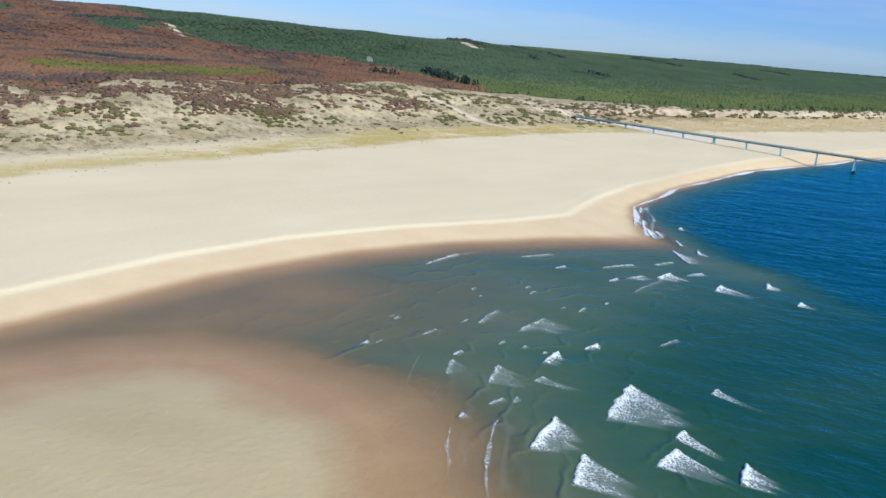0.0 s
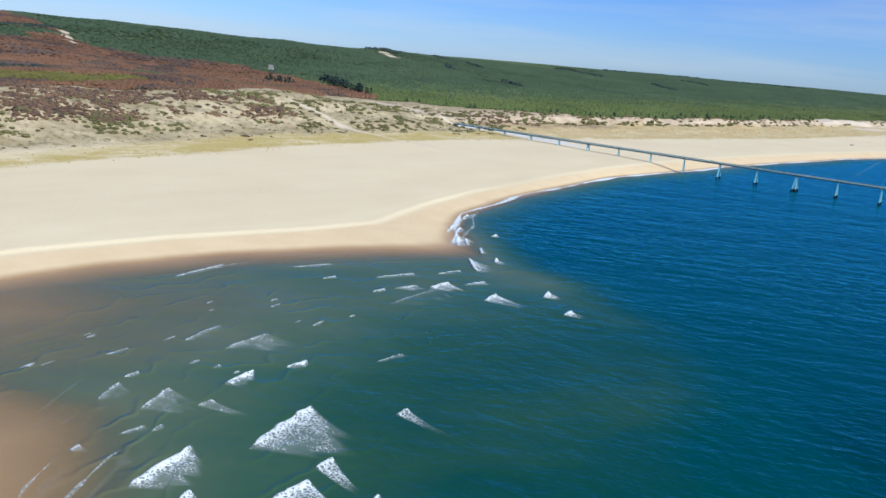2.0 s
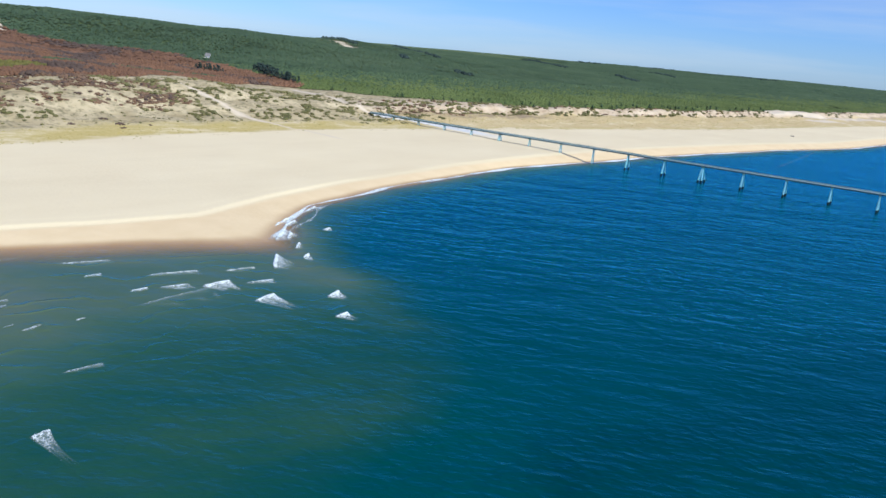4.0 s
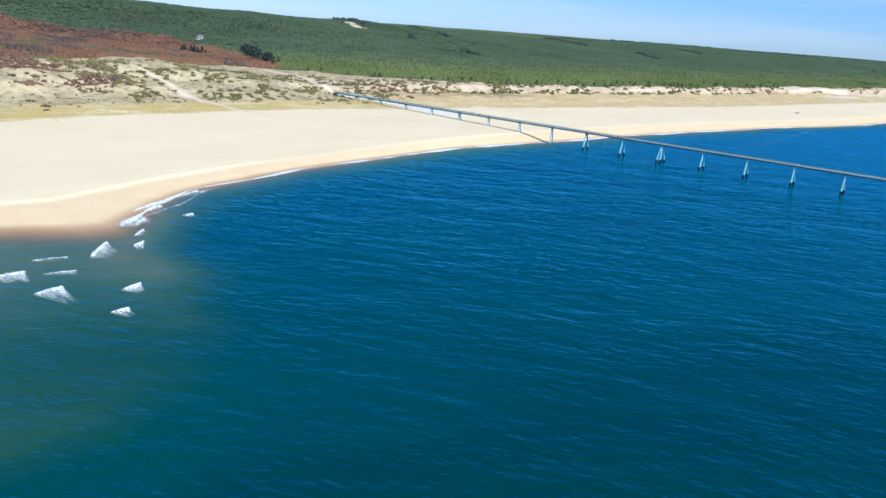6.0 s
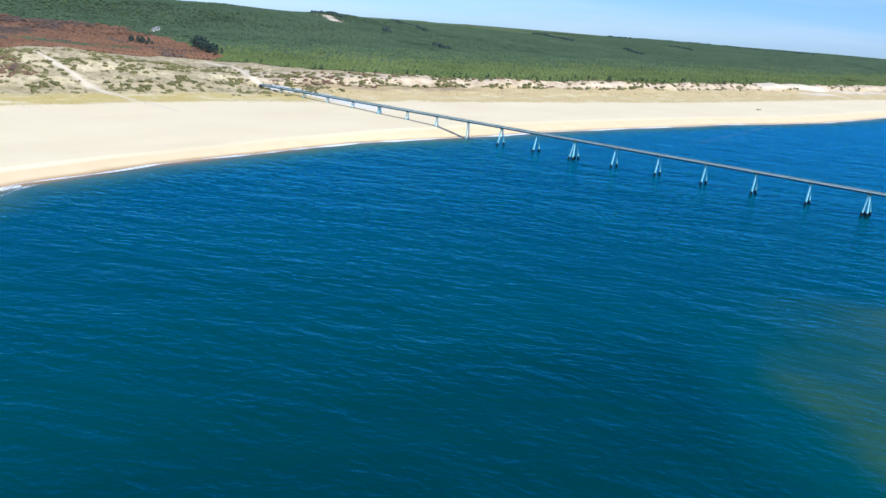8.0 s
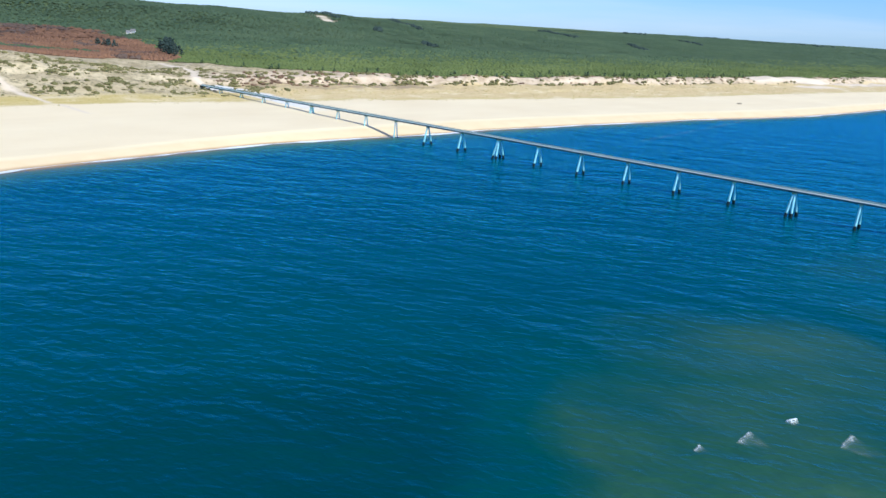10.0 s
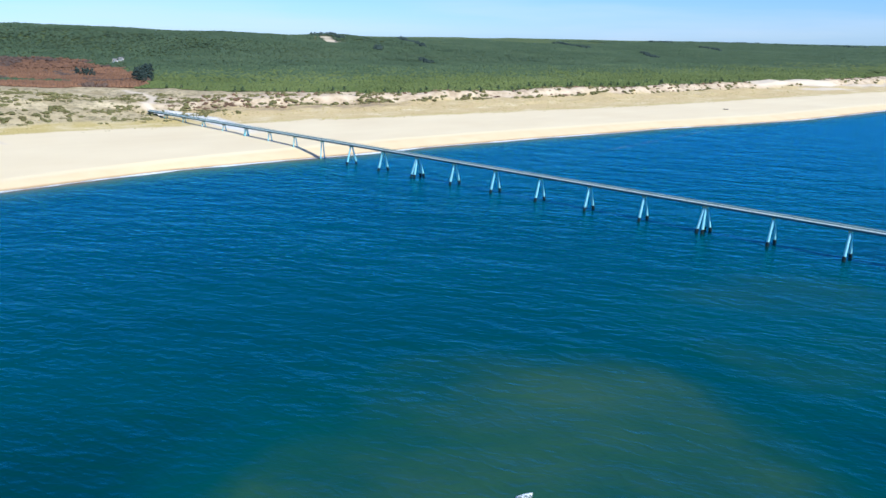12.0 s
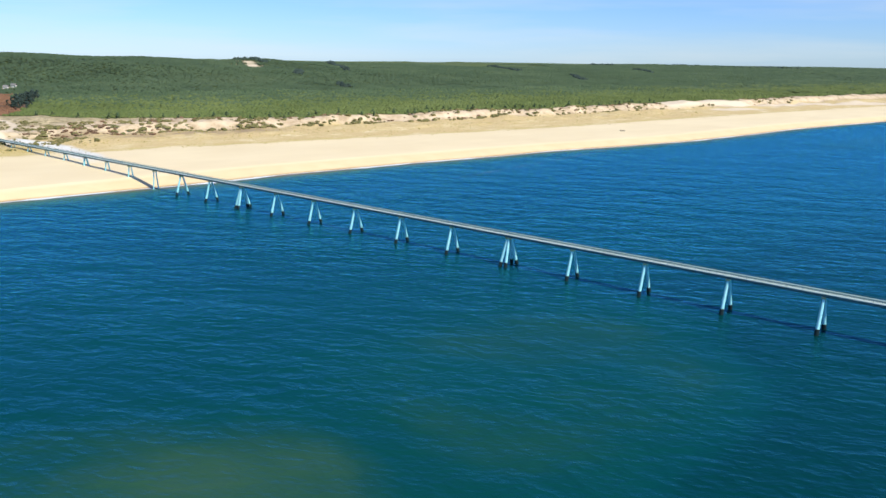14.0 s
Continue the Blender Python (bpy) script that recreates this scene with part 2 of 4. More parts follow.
def box(bm, x0, x1, y0, y1, z0, z1, bevel=0.0):
    made = bmesh.ops.create_cube(bm, size=1.0, matrix=Matrix.Translation(((x0 + x1) / 2, (y0 + y1) / 2, (z0 + z1) / 2)) @ Matrix.Diagonal((x1 - x0, y1 - y0, z1 - z0, 1)))
    if bevel:
        edges = {e for v in made["verts"] for e in v.link_edges}
        bmesh.ops.bevel(bm, geom=list(edges), offset=bevel, segments=1, affect="EDGES")


def tube(bm, a, b, r0, r1, sides=10):
    a, b = Vector(a), Vector(b)
    turn = (b - a).to_track_quat("Z", "Y").to_matrix().to_4x4()
    bmesh.ops.create_cone(bm, cap_ends=True, segments=sides, radius1=r0, radius2=r1, depth=(b - a).length, matrix=Matrix.Translation((a + b) / 2) @ turn)


# ---- materials ----
def shader(name, rough=0.8):
    m = bpy.data.materials.new(name)
    m.use_nodes = True
    nodes, links = m.node_tree.nodes, m.node_tree.links
    b = nodes["Principled BSDF"]
    b.inputs["Roughness"].default_value = rough
    return m, nodes, links, b


def noise_node(nodes, links, scale, detail=4.0, coords=None, stretch=None, rough=0.55):
    n = nodes.new("ShaderNodeTexNoise")
    n.inputs["Scale"].default_value, n.inputs["Detail"].default_value, n.inputs["Roughness"].default_value = scale, detail, rough
    if coords is None:
        coords = nodes.new("ShaderNodeNewGeometry").outputs["Position"]
    if stretch:
        mp = nodes.new("ShaderNodeMapping")
        mp.vector_type = "TEXTURE"
        mp.inputs["Scale"].default_value = stretch[0]
        mp.inputs["Rotation"].default_value = (0, 0, radians(stretch[1]))
        links.new(coords, mp.inputs["Vector"])
        coords = mp.outputs[0]
    links.new(coords, n.inputs["Vector"])
    return n.outputs["Fac"]


def ramp(nodes, links, fac, stops):
    r = nodes.new("ShaderNodeValToRGB")
    e = r.color_ramp.elements
    while len(e) < len(stops):
        e.new(0.5)
    for el, (p, c) in zip(e, stops):
        el.position = p
        el.color = (*c, 1) if len(c) == 3 else c
    links.new(fac, r.inputs["Fac"])
    return r.outputs["Color"]


def blend(nodes, links, fac, a, b, mode="MIX"):
    n = nodes.new("ShaderNodeMix")
    n.data_type, n.blend_type = "RGBA", mode
    for socket, v in ((n.inputs[0], fac), (n.inputs[6], a), (n.inputs[7], b)):
        if isinstance(v, (int, float)):
            socket.default_value = v
        elif isinstance(v, tuple):
            socket.default_value = (*v, 1)
        else:
            links.new(v, socket)
    return n.outputs[2]


def calc(nodes, links, op, a, b=0.0, clamp=False):
    n = nodes.new("ShaderNodeMath")
    n.operation, n.use_clamp = op, clamp
    for socket, v in ((n.inputs[0], a), (n.inputs[1], b)):
        if isinstance(v, (int, float)):
            socket.default_value = v
        else:
            links.new(v, socket)
    return n.outputs[0]


def attr(nodes, name):
    n = nodes.new("ShaderNodeAttribute")
    n.attribute_name = name
    return n.outputs["Fac"]


def bump(nodes, links, height, bsdf, strength, distance):
    n = nodes.new("ShaderNodeBump")
    n.inputs["Strength"].default_value, n.inputs["Distance"].default_value = strength, distance
    links.new(height, n.inputs["Height"])
    links.new(n.outputs[0], bsdf.inputs["Normal"])
    return n


def ground_material():
    m, n, l, b = shader("sand_and_dune_ground", 0.95)
    wide, mid, fine = noise_node(n, l, 0.012, 4), noise_node(n, l, 0.06, 5), noise_node(n, l, 0.5, 6)
    dry = ramp(n, l, wide, [(0.3, (0.74, 0.62, 0.39)), (0.7, (0.80, 0.69, 0.45))])
    dry = blend(n, l, 0.3, dry, ramp(n, l, noise_node(n, l, 0.05, 5, stretch=((4, 1, 1), 84)), [(0.3, (0.66, 0.555, 0.37)), (0.7, (0.79, 0.69, 0.48))]))
    moist = ramp(n, l, mid, [(0.3, (0.73, 0.56, 0.32)), (0.7, (0.80, 0.63, 0.38))])
    wet = ramp(n, l, mid, [(0.3, (0.41, 0.26, 0.12)), (0.7, (0.47, 0.31, 0.15))])
    c = blend(n, l, attr(n, "moist"), dry, moist)
    # paler sand on the berm crest: its sunlit edge put into the colour
    c = blend(n, l, calc(n, l, "MULTIPLY", attr(n, "crest"), 0.35), c, (0.86, 0.745, 0.48))
    c = blend(n, l, attr(n, "wet"), c, wet)
    c = blend(n, l, attr(n, "flat"), c, ramp(n, l, noise_node(n, l, 0.035, 5, stretch=((3, 1, 1), 35)), [(0.3, (0.51, 0.41, 0.21)), (0.7, (0.62, 0.51, 0.28))]))
    dune = ramp(n, l, mid, [(0.32, (0.36, 0.29, 0.155)), (0.5, (0.455, 0.375, 0.222)), (0.68, (0.56, 0.465, 0.285))])
    c = blend(n, l, attr(n, "scrub"), c, dune)
    tuft = ramp(n, l, noise_node(n, l, 0.22, 6, rough=0.72), [(0.50, (0, 0, 0)), (0.60, (1, 1, 1))])
    scrub = ramp(n, l, fine, [(0.35, (0.26, 0.22, 0.13)), (0.7, (0.17, 0.16, 0.07))])
    c = blend(n, l, calc(n, l, "MULTIPLY", attr(n, "scrub"), tuft), c, scrub)
    grass = ramp(n, l, fine, [(0.3, (0.46, 0.36, 0.11)), (0.7, (0.57, 0.46, 0.19))])
    cover = ramp(n, l, noise_node(n, l, 0.055, 7, stretch=((2.0, 1, 1), 80), rough=0.72), [(0.34, (0.08, 0.08, 0.08)), (0.53, (1, 1, 1))])
    c = blend(n, l, calc(n, l, "MULTIPLY", attr(n, "grass"), cover), c, grass)
    tan = ramp(n, l, fine, [(0.3, (0.52, 0.395, 0.18)), (0.7, (0.62, 0.49, 0.27))])
    c = blend(n, l, calc(n, l, "MULTIPLY", attr(n, "flats"), cover), c, tan)
    face = ramp(n, l, noise_node(n, l, 0.09, 6, rough=0.68), [(0.36, (0.38, 0.28, 0.18)), (0.48, (0.56, 0.44, 0.30)), (0.66, (0.68, 0.56, 0.40))])
    c = blend(n, l, attr(n, "scarp"), c, face)
    heath = ramp(n, l, noise_node(n, l, 0.06, 6, stretch=((1, 3, 1), 12), rough=0.7), [(0.40, (0, 0, 0)), (0.56, (1, 1, 1))])
    c = blend(n, l, calc(n, l, "MULTIPLY", attr(n, "heath"), heath), c, (0.33, 0.25, 0.155))
    c = blend(n, l, attr(n, "wood"), c, ramp(n, l, fine, [(0.3, (0.065, 0.10, 0.034)), (0.7, (0.115, 0.155, 0.05))]))
    c = blend(n, l, attr(n, "burnt"), c, ramp(n, l, fine, [(0.3, (0.10, 0.05, 0.03)), (0.7, (0.19, 0.10, 0.055))]))
    c = blend(n, l, attr(n, "olive"), c, ramp(n, l, fine, [(0.3, (0.11, 0.105, 0.028)), (0.7, (0.18, 0.16, 0.05))]))
    c = blend(n, l, attr(n, "track"), c, (0.68, 0.58, 0.43))
    c = blend(n, l, attr(n, "apron"), c, ramp(n, l, mid, [(0.3, (0.62, 0.63, 0.60)), (0.7, (0.74, 0.75, 0.72))]))
    l.new(c, b.inputs["Base Color"])
    l.new(blend(n, l, attr(n, "wet"), (0.95, 0.95, 0.95), (0.35, 0.35, 0.35)), b.inputs["Roughness"])
    b.inputs["Specular IOR Level"].default_value = 0.25
    bump(n, l, calc(n, l, "ADD", fine, mid), b, 0.35, 0.6)
    return m


def water_material():
    m, n, l, b = shader("sea_water", 0.2)
    depth = attr(n, "depth")
    streak = noise_node(n, l, 0.028, 6, stretch=((2.2, 1, 1), 50), rough=0.62)
    d = calc(n, l, "ADD", depth, calc(n, l, "MULTIPLY", calc(n, l, "SUBTRACT", streak, 0.5), calc(n, l, "MULTIPLY", calc(n, l, "DIVIDE", depth, 4.0, True), 4.2)))
    k = calc(n, l, "DIVIDE", d, 16.0, True)
    # water colour by depth; the last stop also carries that painted seaward darkening
    c = ramp(n, l, k, [(0.0, (0.42, 0.27, 0.135)), (0.025, (0.27, 0.205, 0.112)), (0.056, (0.142, 0.162, 0.102)), (0.088, (0.088, 0.138, 0.080)), (0.138, (0.046, 0.110, 0.064)), (0.188, (0.025, 0.086, 0.046)), (0.28, (0.007, 0.064, 0.044)), (0.39, (0.001, 0.056, 0.050)), (0.56, (0.0, 0.052, 0.053)), (0.92, (0.0, 0.018, 0.020))])
    c = blend(n, l, 0.5, c, blend(n, l, 1.0, c, ramp(n, l, noise_node(n, l, 0.011, 4, stretch=((2.2, 1, 1), 30), rough=0.6), [(0.3, (0.72, 0.82, 0.86)), (0.7, (1.2, 1.15, 1.12))]), "MULTIPLY"))
    body, shine, surface = n.new("ShaderNodeBsdfDiffuse"), n.new("ShaderNodeBsdfGlossy"), n.new("ShaderNodeMixShader")
    l.new(c, body.inputs["Color"])
    shine.inputs["Roughness"].default_value = 0.24
    shine.inputs["Color"].default_value = (0.12, 0.66, 0.91, 1)
    fresnel = n.new("ShaderNodeFresnel")
    fresnel.inputs["IOR"].default_value = 1.33
    calm = calc(n, l, "DIVIDE", depth, 3.4, True)
    l.new(calc(n, l, "MULTIPLY", fresnel.outputs[0], calc(n, l, "ADD", calc(n, l, "MULTIPLY", calc(n, l, "DIVIDE", depth, 5.0, True), 0.62), 0.38)), surface.inputs[0])
    l.new(body.outputs[0], surface.inputs[1])
    l.new(shine.outputs[0], surface.inputs[2])

    def crests(scale, detail, stretch, turn):
        """Waves with narrow crests and wide troughs."""
        v = noise_node(n, l, scale, detail, stretch=((stretch, 1, 1), turn), rough=0.5)
        fold = calc(n, l, "ABSOLUTE", calc(n, l, "MULTIPLY", calc(n, l, "SUBTRACT", v, 0.5), 3.2))
        return calc(n, l, "SUBTRACT", 1.0, fold, True)

    swell = noise_node(n, l, 0.055, 2, stretch=((2.2, 1, 1), 22))
    long_chop, short_chop = crests(0.09, 2, 2.2, 29), crests(0.24, 2, 1.8, 24)
    small = noise_node(n, l, 0.7, 3, stretch=((1.6, 1, 1), 32), rough=0.55)
    gust = ramp(n, l, noise_node(n, l, 0.018, 3, stretch=((1.8, 1, 1), 40)), [(0.3, (0.45, 0.45, 0.45)), (0.7, (1, 1, 1))])
    chop = calc(n, l, "ADD", calc(n, l, "MULTIPLY", long_chop, 0.75), calc(n, l, "MULTIPLY", short_chop, 0.45))
    chop = calc(n, l, "MULTIPLY", calc(n, l, "MULTIPLY", chop, gust), calc(n, l, "ADD", calc(n, l, "MULTIPLY", calc(n, l, "MULTIPLY", calm, calm), 0.8), 0.2))
    over_shoal = calc(n, l, "SUBTRACT", 1.0, calc(n, l, "ABSOLUTE", calc(n, l, "DIVIDE", calc(n, l, "SUBTRACT", depth, 5.0), 4.5)), True)
    chop = calc(n, l, "ADD", chop, calc(n, l, "MULTIPLY", calc(n, l, "MULTIPLY", crests(0.10, 1.5, 3.4, -8), gust), calc(n, l, "MULTIPLY", over_shoal, 0.6)))
    # swell lines that bend as they run into the shallow bay
    place = n.new("ShaderNodeSeparateXYZ")
    l.new(n.new("ShaderNodeNewGeometry").outputs["Position"], place.inputs[0])
    bend = calc(n, l, "MULTIPLY", calc(n, l, "POWER", calc(n, l, "ABSOLUTE", calc(n, l, "ADD", place.outputs["Y"], 517.0)), 2.0), -0.0033)
    phase = calc(n, l, "ADD", calc(n, l, "ADD", place.outputs["X"], bend), calc(n, l, "MULTIPLY", noise_node(n, l, 0.03, 3), 46.0))
    front = calc(n, l, "POWER", calc(n, l, "MAXIMUM", calc(n, l, "SINE", calc(n, l, "MULTIPLY", phase, 0.55)), 0.0), 5.0)
    patch = ramp(n, l, noise_node(n, l, 0.04, 2), [(0.40, (0, 0, 0)), (0.62, (1, 1, 1))])
    shelf = calc(n, l, "MULTIPLY", calc(n, l, "SUBTRACT", 1.0, calc(n, l, "DIVIDE", depth, 4.5, True), True), calc(n, l, "DIVIDE", depth, 1.0, True))
    chop = calc(n, l, "ADD", chop, calc(n, l, "MULTIPLY", calc(n, l, "MULTIPLY", front, patch), calc(n, l, "MULTIPLY", shelf, 0.9)))
    h = calc(n, l, "ADD", calc(n, l, "MULTIPLY", swell, 1.5), chop)
    soft = n.new("ShaderNodeBump")
    soft.inputs["Strength"].default_value, soft.inputs["Distance"].default_value = 0.6, 0.9
    l.new(h, soft.inputs["Height"])
    l.new(soft.outputs[0], body.inputs["Normal"])
    ripple = bump(n, l, calc(n, l, "ADD", h, calc(n, l, "MULTIPLY", calc(n, l, "MULTIPLY", small, 0.22), calc(n, l, "ADD", calc(n, l, "MULTIPLY", calm, 0.85), 0.15))), b, 0.84, 0.9)
    for node in (shine, fresnel):
        l.new(ripple.outputs[0], node.inputs["Normal"])
    clear = n.new("ShaderNodeBsdfTransparent")
    mix = n.new("ShaderNodeMixShader")
    edge = calc(n, l, "DIVIDE", depth, 1.2, True)
    l.new(ramp(n, l, edge, [(0.0, (0.0, 0.0, 0.0)), (1.0, (1, 1, 1))]), mix.inputs[0])
    l.new(clear.outputs[0], mix.inputs[1])
    l.new(surface.outputs[0], mix.inputs[2])
    l.new(mix.outputs[0], n["Material Output"].inputs["Surface"])
    return m


def leaf_material(name, low, high, odd=None):
    m, n, l, b = shader(name, 0.9)
    per = n.new("ShaderNodeNewGeometry").outputs["Random Per Island"]
    stops = [(0.0, low), (0.75, high)] + ([(0.92, high), (1.0, odd)] if odd else [])
    c = ramp(n, l, per, stops)
    dim, lit = tuple(v * 0.74 for v in low), tuple(v * 1.12 for v in high)
    c = blend(n, l, 0.55, c, ramp(n, l, noise_node(n, l, 0.006, 4, rough=0.6), [(0.34, dim), (0.5, low), (0.66, lit)]))
    c = blend(n, l, 0.35, c, ramp(n, l, noise_node(n, l, 0.03, 4, rough=0.6), [(0.34, dim), (0.66, lit)]))
    l.new(c, b.inputs["Base Color"])
    b.inputs["Specular IOR Level"].default_value = 0.1
    bump(n, l, noise_node(n, l, 0.9, 3), b, 0.6, 0.6)
    return m


def plain_material(name, low, high, scale, rough, metal=0.0, relief=0.02, stretch=None, gloss=0.5):
    m, n, l, b = shader(name, rough)
    wide, fine = noise_node(n, l, scale, 5, stretch=stretch), noise_node(n, l, scale * 7, 4)
    c = blend(n, l, 0.4, ramp(n, l, wide, [(0.3, low), (0.7, high)]), ramp(n, l, fine, [(0.3, low), (0.7, high)]))
    l.new(c, b.inputs["Base Color"])
    b.inputs["Metallic"].default_value = metal
    b.inputs["Specular IOR Level"].default_value = gloss
    bump(n, l, fine, b, 0.4, relief)
    return m


def foam_material():
    """White froth torn into lace, over a thin milky film."""
    m, n, l, b = shader("sea_foam", 0.7)
    b.inputs["Base Color"].default_value = (0.80, 0.88, 0.87, 1)
    b.inputs["Specular IOR Level"].default_value = 0.2
    froth = attr(n, "froth")
    fleck = noise_node(n, l, 2.0, 3, stretch=((1.4, 1, 1), -25), rough=0.65)
    clot = noise_node(n, l, 0.30, 4, stretch=((2.4, 1, 1), 8), rough=0.65)
    warp = n.new("ShaderNodeVectorMath")
    warp.operation = "MULTIPLY_ADD"
    tint = n.new("ShaderNodeTexNoise")
    tint.inputs["Scale"].default_value, tint.inputs["Detail"].default_value = 0.5, 3.0
    at = n.new("ShaderNodeNewGeometry").outputs["Position"]
    l.new(at, tint.inputs["Vector"])
    l.new(tint.outputs["Color"], warp.inputs[0])
    warp.inputs[1].default_value = (1.6, 1.6, 0.0)
    l.new(at, warp.inputs[2])
    cell = n.new("ShaderNodeTexVoronoi")
    cell.feature = "DISTANCE_TO_EDGE"
    cell.inputs["Scale"].default_value = 1.2
    l.new(warp.outputs[0], cell.inputs["Vector"])
    lace = calc(n, l, "SUBTRACT", 0.22, cell.outputs["Distance"])
    k = calc(n, l, "ADD", calc(n, l, "MULTIPLY", lace, 3.2), calc(n, l, "MULTIPLY", calc(n, l, "SUBTRACT", clot, 0.5), 2.0))
    k = calc(n, l, "ADD", k, calc(n, l, "MULTIPLY", calc(n, l, "SUBTRACT", fleck, 0.5), 1.8))
    k = calc(n, l, "ADD", k, calc(n, l, "SUBTRACT", calc(n, l, "MULTIPLY", froth, 2.7), 1.10), True)
    film = calc(n, l, "MULTIPLY", froth, calc(n, l, "ADD", calc(n, l, "MULTIPLY", clot, 0.5), 0.22), True)
    k = calc(n, l, "MAXIMUM", k, film)
    k = calc(n, l, "MULTIPLY", k, calc(n, l, "MULTIPLY", froth, 5.0, True), True)
    clear, mix = n.new("ShaderNodeBsdfTransparent"), n.new("ShaderNodeMixShader")
    l.new(k, mix.inputs[0])
    l.new(clear.outputs[0], mix.inputs[1])
    l.new(b.outputs[0], mix.inputs[2])
    l.new(mix.outputs[0], n["Material Output"].inputs["Surface"])
    bump(n, l, fleck, b, 0.5, 0.3)
    return m


GROUND = ground_material()
WATER = water_material()
# bluer and duller needles: distance haze put into the base colour
PINE = leaf_material("pine_needles", (0.053, 0.093, 0.049), (0.089, 0.131, 0.067), (0.12, 0.145, 0.075))
# same pines nearer the beach, yellower because no haze is mixed in
EDGEPINE = leaf_material("edge_pine_needles", (0.088, 0.128, 0.042), (0.136, 0.172, 0.058), (0.165, 0.18, 0.07))
DARKPINE = leaf_material("dark_pine_needles", (0.026, 0.044, 0.038), (0.052, 0.078, 0.064))
OLIVE = leaf_material("olive_undergrowth", (0.12, 0.12, 0.03), (0.20, 0.18, 0.06))
BURNT = leaf_material("scorched_needles", (0.15, 0.084, 0.052), (0.24, 0.130, 0.076), (0.12, 0.09, 0.07))
SCORCHED = leaf_material("scorched_shrub_leaves", (0.15, 0.095, 0.062), (0.25, 0.16, 0.10), (0.13, 0.11, 0.09))
CHAR = leaf_material("charred_wood", (0.085, 0.062, 0.050), (0.15, 0.105, 0.080))
BUSH = leaf_material("dune_shrub_leaves", (0.128, 0.130, 0.052), (0.215, 0.195, 0.086), (0.24, 0.18, 0.10))
MARRAM = leaf_material("marram_grass", (0.34, 0.285, 0.095), (0.47, 0.385, 0.15), (0.24, 0.22, 0.08))
BARK = plain_material("pine_bark", (0.09, 0.06, 0.04), (0.18, 0.12, 0.08), 1.5, 0.9)
STEEL = plain_material("weathered_pale_steel", (0.20, 0.55, 0.60), (0.33, 0.70, 0.75), 0.3, 0.55)
PIPE = plain_material("rusty_pipe_coating", (0.25, 0.35, 0.33), (0.36, 0.46, 0.43), 0.12, 0.7)
FOAM = foam_material()
DECK = plain_material("worn_concrete_deck", (0.32, 0.44, 0.43), (0.45, 0.56, 0.54), 0.2, 0.85, stretch=((4, 1, 1), 0))
DARK = plain_material("dark_fouled_pile", (0.006, 0.016, 0.020), (0.016, 0.032, 0.036), 0.8, 1.0, relief=0.1, gloss=0.08)
OCHRE = plain_material("ochre_stained_steel", (0.34, 0.36, 0.18), (0.52, 0.52, 0.30), 0.5, 0.6)
GIRDER = plain_material("dark_steel_girder", (0.035, 0.12, 0.13), (0.08, 0.19, 0.20), 0.4, 0.6)

# ---- the ground ----
gx = steps((-4300, -800, 55), (-800, -420, 8), (-420, -215, 3), (-215, -60, 2.5), (-60, 2, 1.25), (2, 200, 2.5), (200, 520, 9), (520, 1500, 70), (1500, 4700, 400))
gy = steps((-1600, -820, 30), (-820, -380, 2.5), (-380, 300, 3.5), (300, 800, 6), (800, 1700, 14), (1700, 5200, 60))
X, Y = np.meshgrid(gx, gy)
Z = plan_z(X, Y)
me = mesh_from("ground", UNIT * np.stack([X, Y, Z], -1).reshape(-1, 3), grid_faces(len(gx), len(gy)), [GROUND])
U, K = inland(X, Y), forest_kind(X, Y)
rag = 10 * (fbm(X, Y, 18, 3, 61) - 0.5)
north = smooth(-40, 60, Y)
on_bar = smooth(4, -4, bar_side(X, Y)) * (X > shore_x(Y))
attribute(me, "wet", mixed(1 - smooth(0.0, 0.85, Z + 0.02 * rag), 1.0, on_bar))
attribute(me, "flat", on_bar * (0.4 * smooth(0.05, 0.16, Z + 0.006 * rag) + 0.6 * smooth(0.18, 0.42, Z + 0.03 * rag)))
attribute(me, "moist", smooth(2, 7, X - berm_x(Y) + 0.15 * rag) * (0.9 - 0.35 * on_bar))
off = X - berm_x(Y) + 0.12 * rag
# narrow bands where the sunlit look of the berm is painted
attribute(me, "crest", (np.exp(-(((off - 0.8) / 1.3) ** 2)) + 0.5 * np.exp(-(((off + 7) / 1.6) ** 2)) * smooth(-560, -480, Y)) * smooth(-230, -340, Y))
attribute(me, "grass", smooth(-4, 7, U + 1.2 * rag) * (1 - smooth(mixed(mixed(14, 36, smooth(-480, -330, Y)), 80, north), mixed(mixed(40, 60, smooth(-480, -330, Y)), 112, north), U + 1.6 * rag)) * mixed(1.0, 0.9, north) * mixed(0.75, 1.0, smooth(-620, -430, Y + 14 * rag)))
dzy, dzx = np.gradient(Z, gy, gx)
bare = smooth(0.20, 0.42, np.hypot(dzx, dzy)) * smooth(60, 90, U)
attribute(me, "scrub", smooth(mixed(28, 70, north), mixed(58, 105, north), U + rag) * (1 - mixed(0.7, 0.35, smooth(60, -60, Y)) * bare))
attribute(me, "flats", north * smooth(2, 20, U + 1.5 * rag) * smooth(112, 96, U))
attribute(me, "scarp", 0.9 * north * smooth(96, 108, U + 0.6 * rag) * smooth(190, 150, U) * (K == 0))
attribute(me, "heath", smooth(62, 84, U + rag) * smooth(112, 100, U) * smooth(30, 60, Y) * smooth(330, 200, Y))
attribute(me, "wood", 1.0 * ((K == 1) | (K == 6)) + 0.8 * (K == 5))
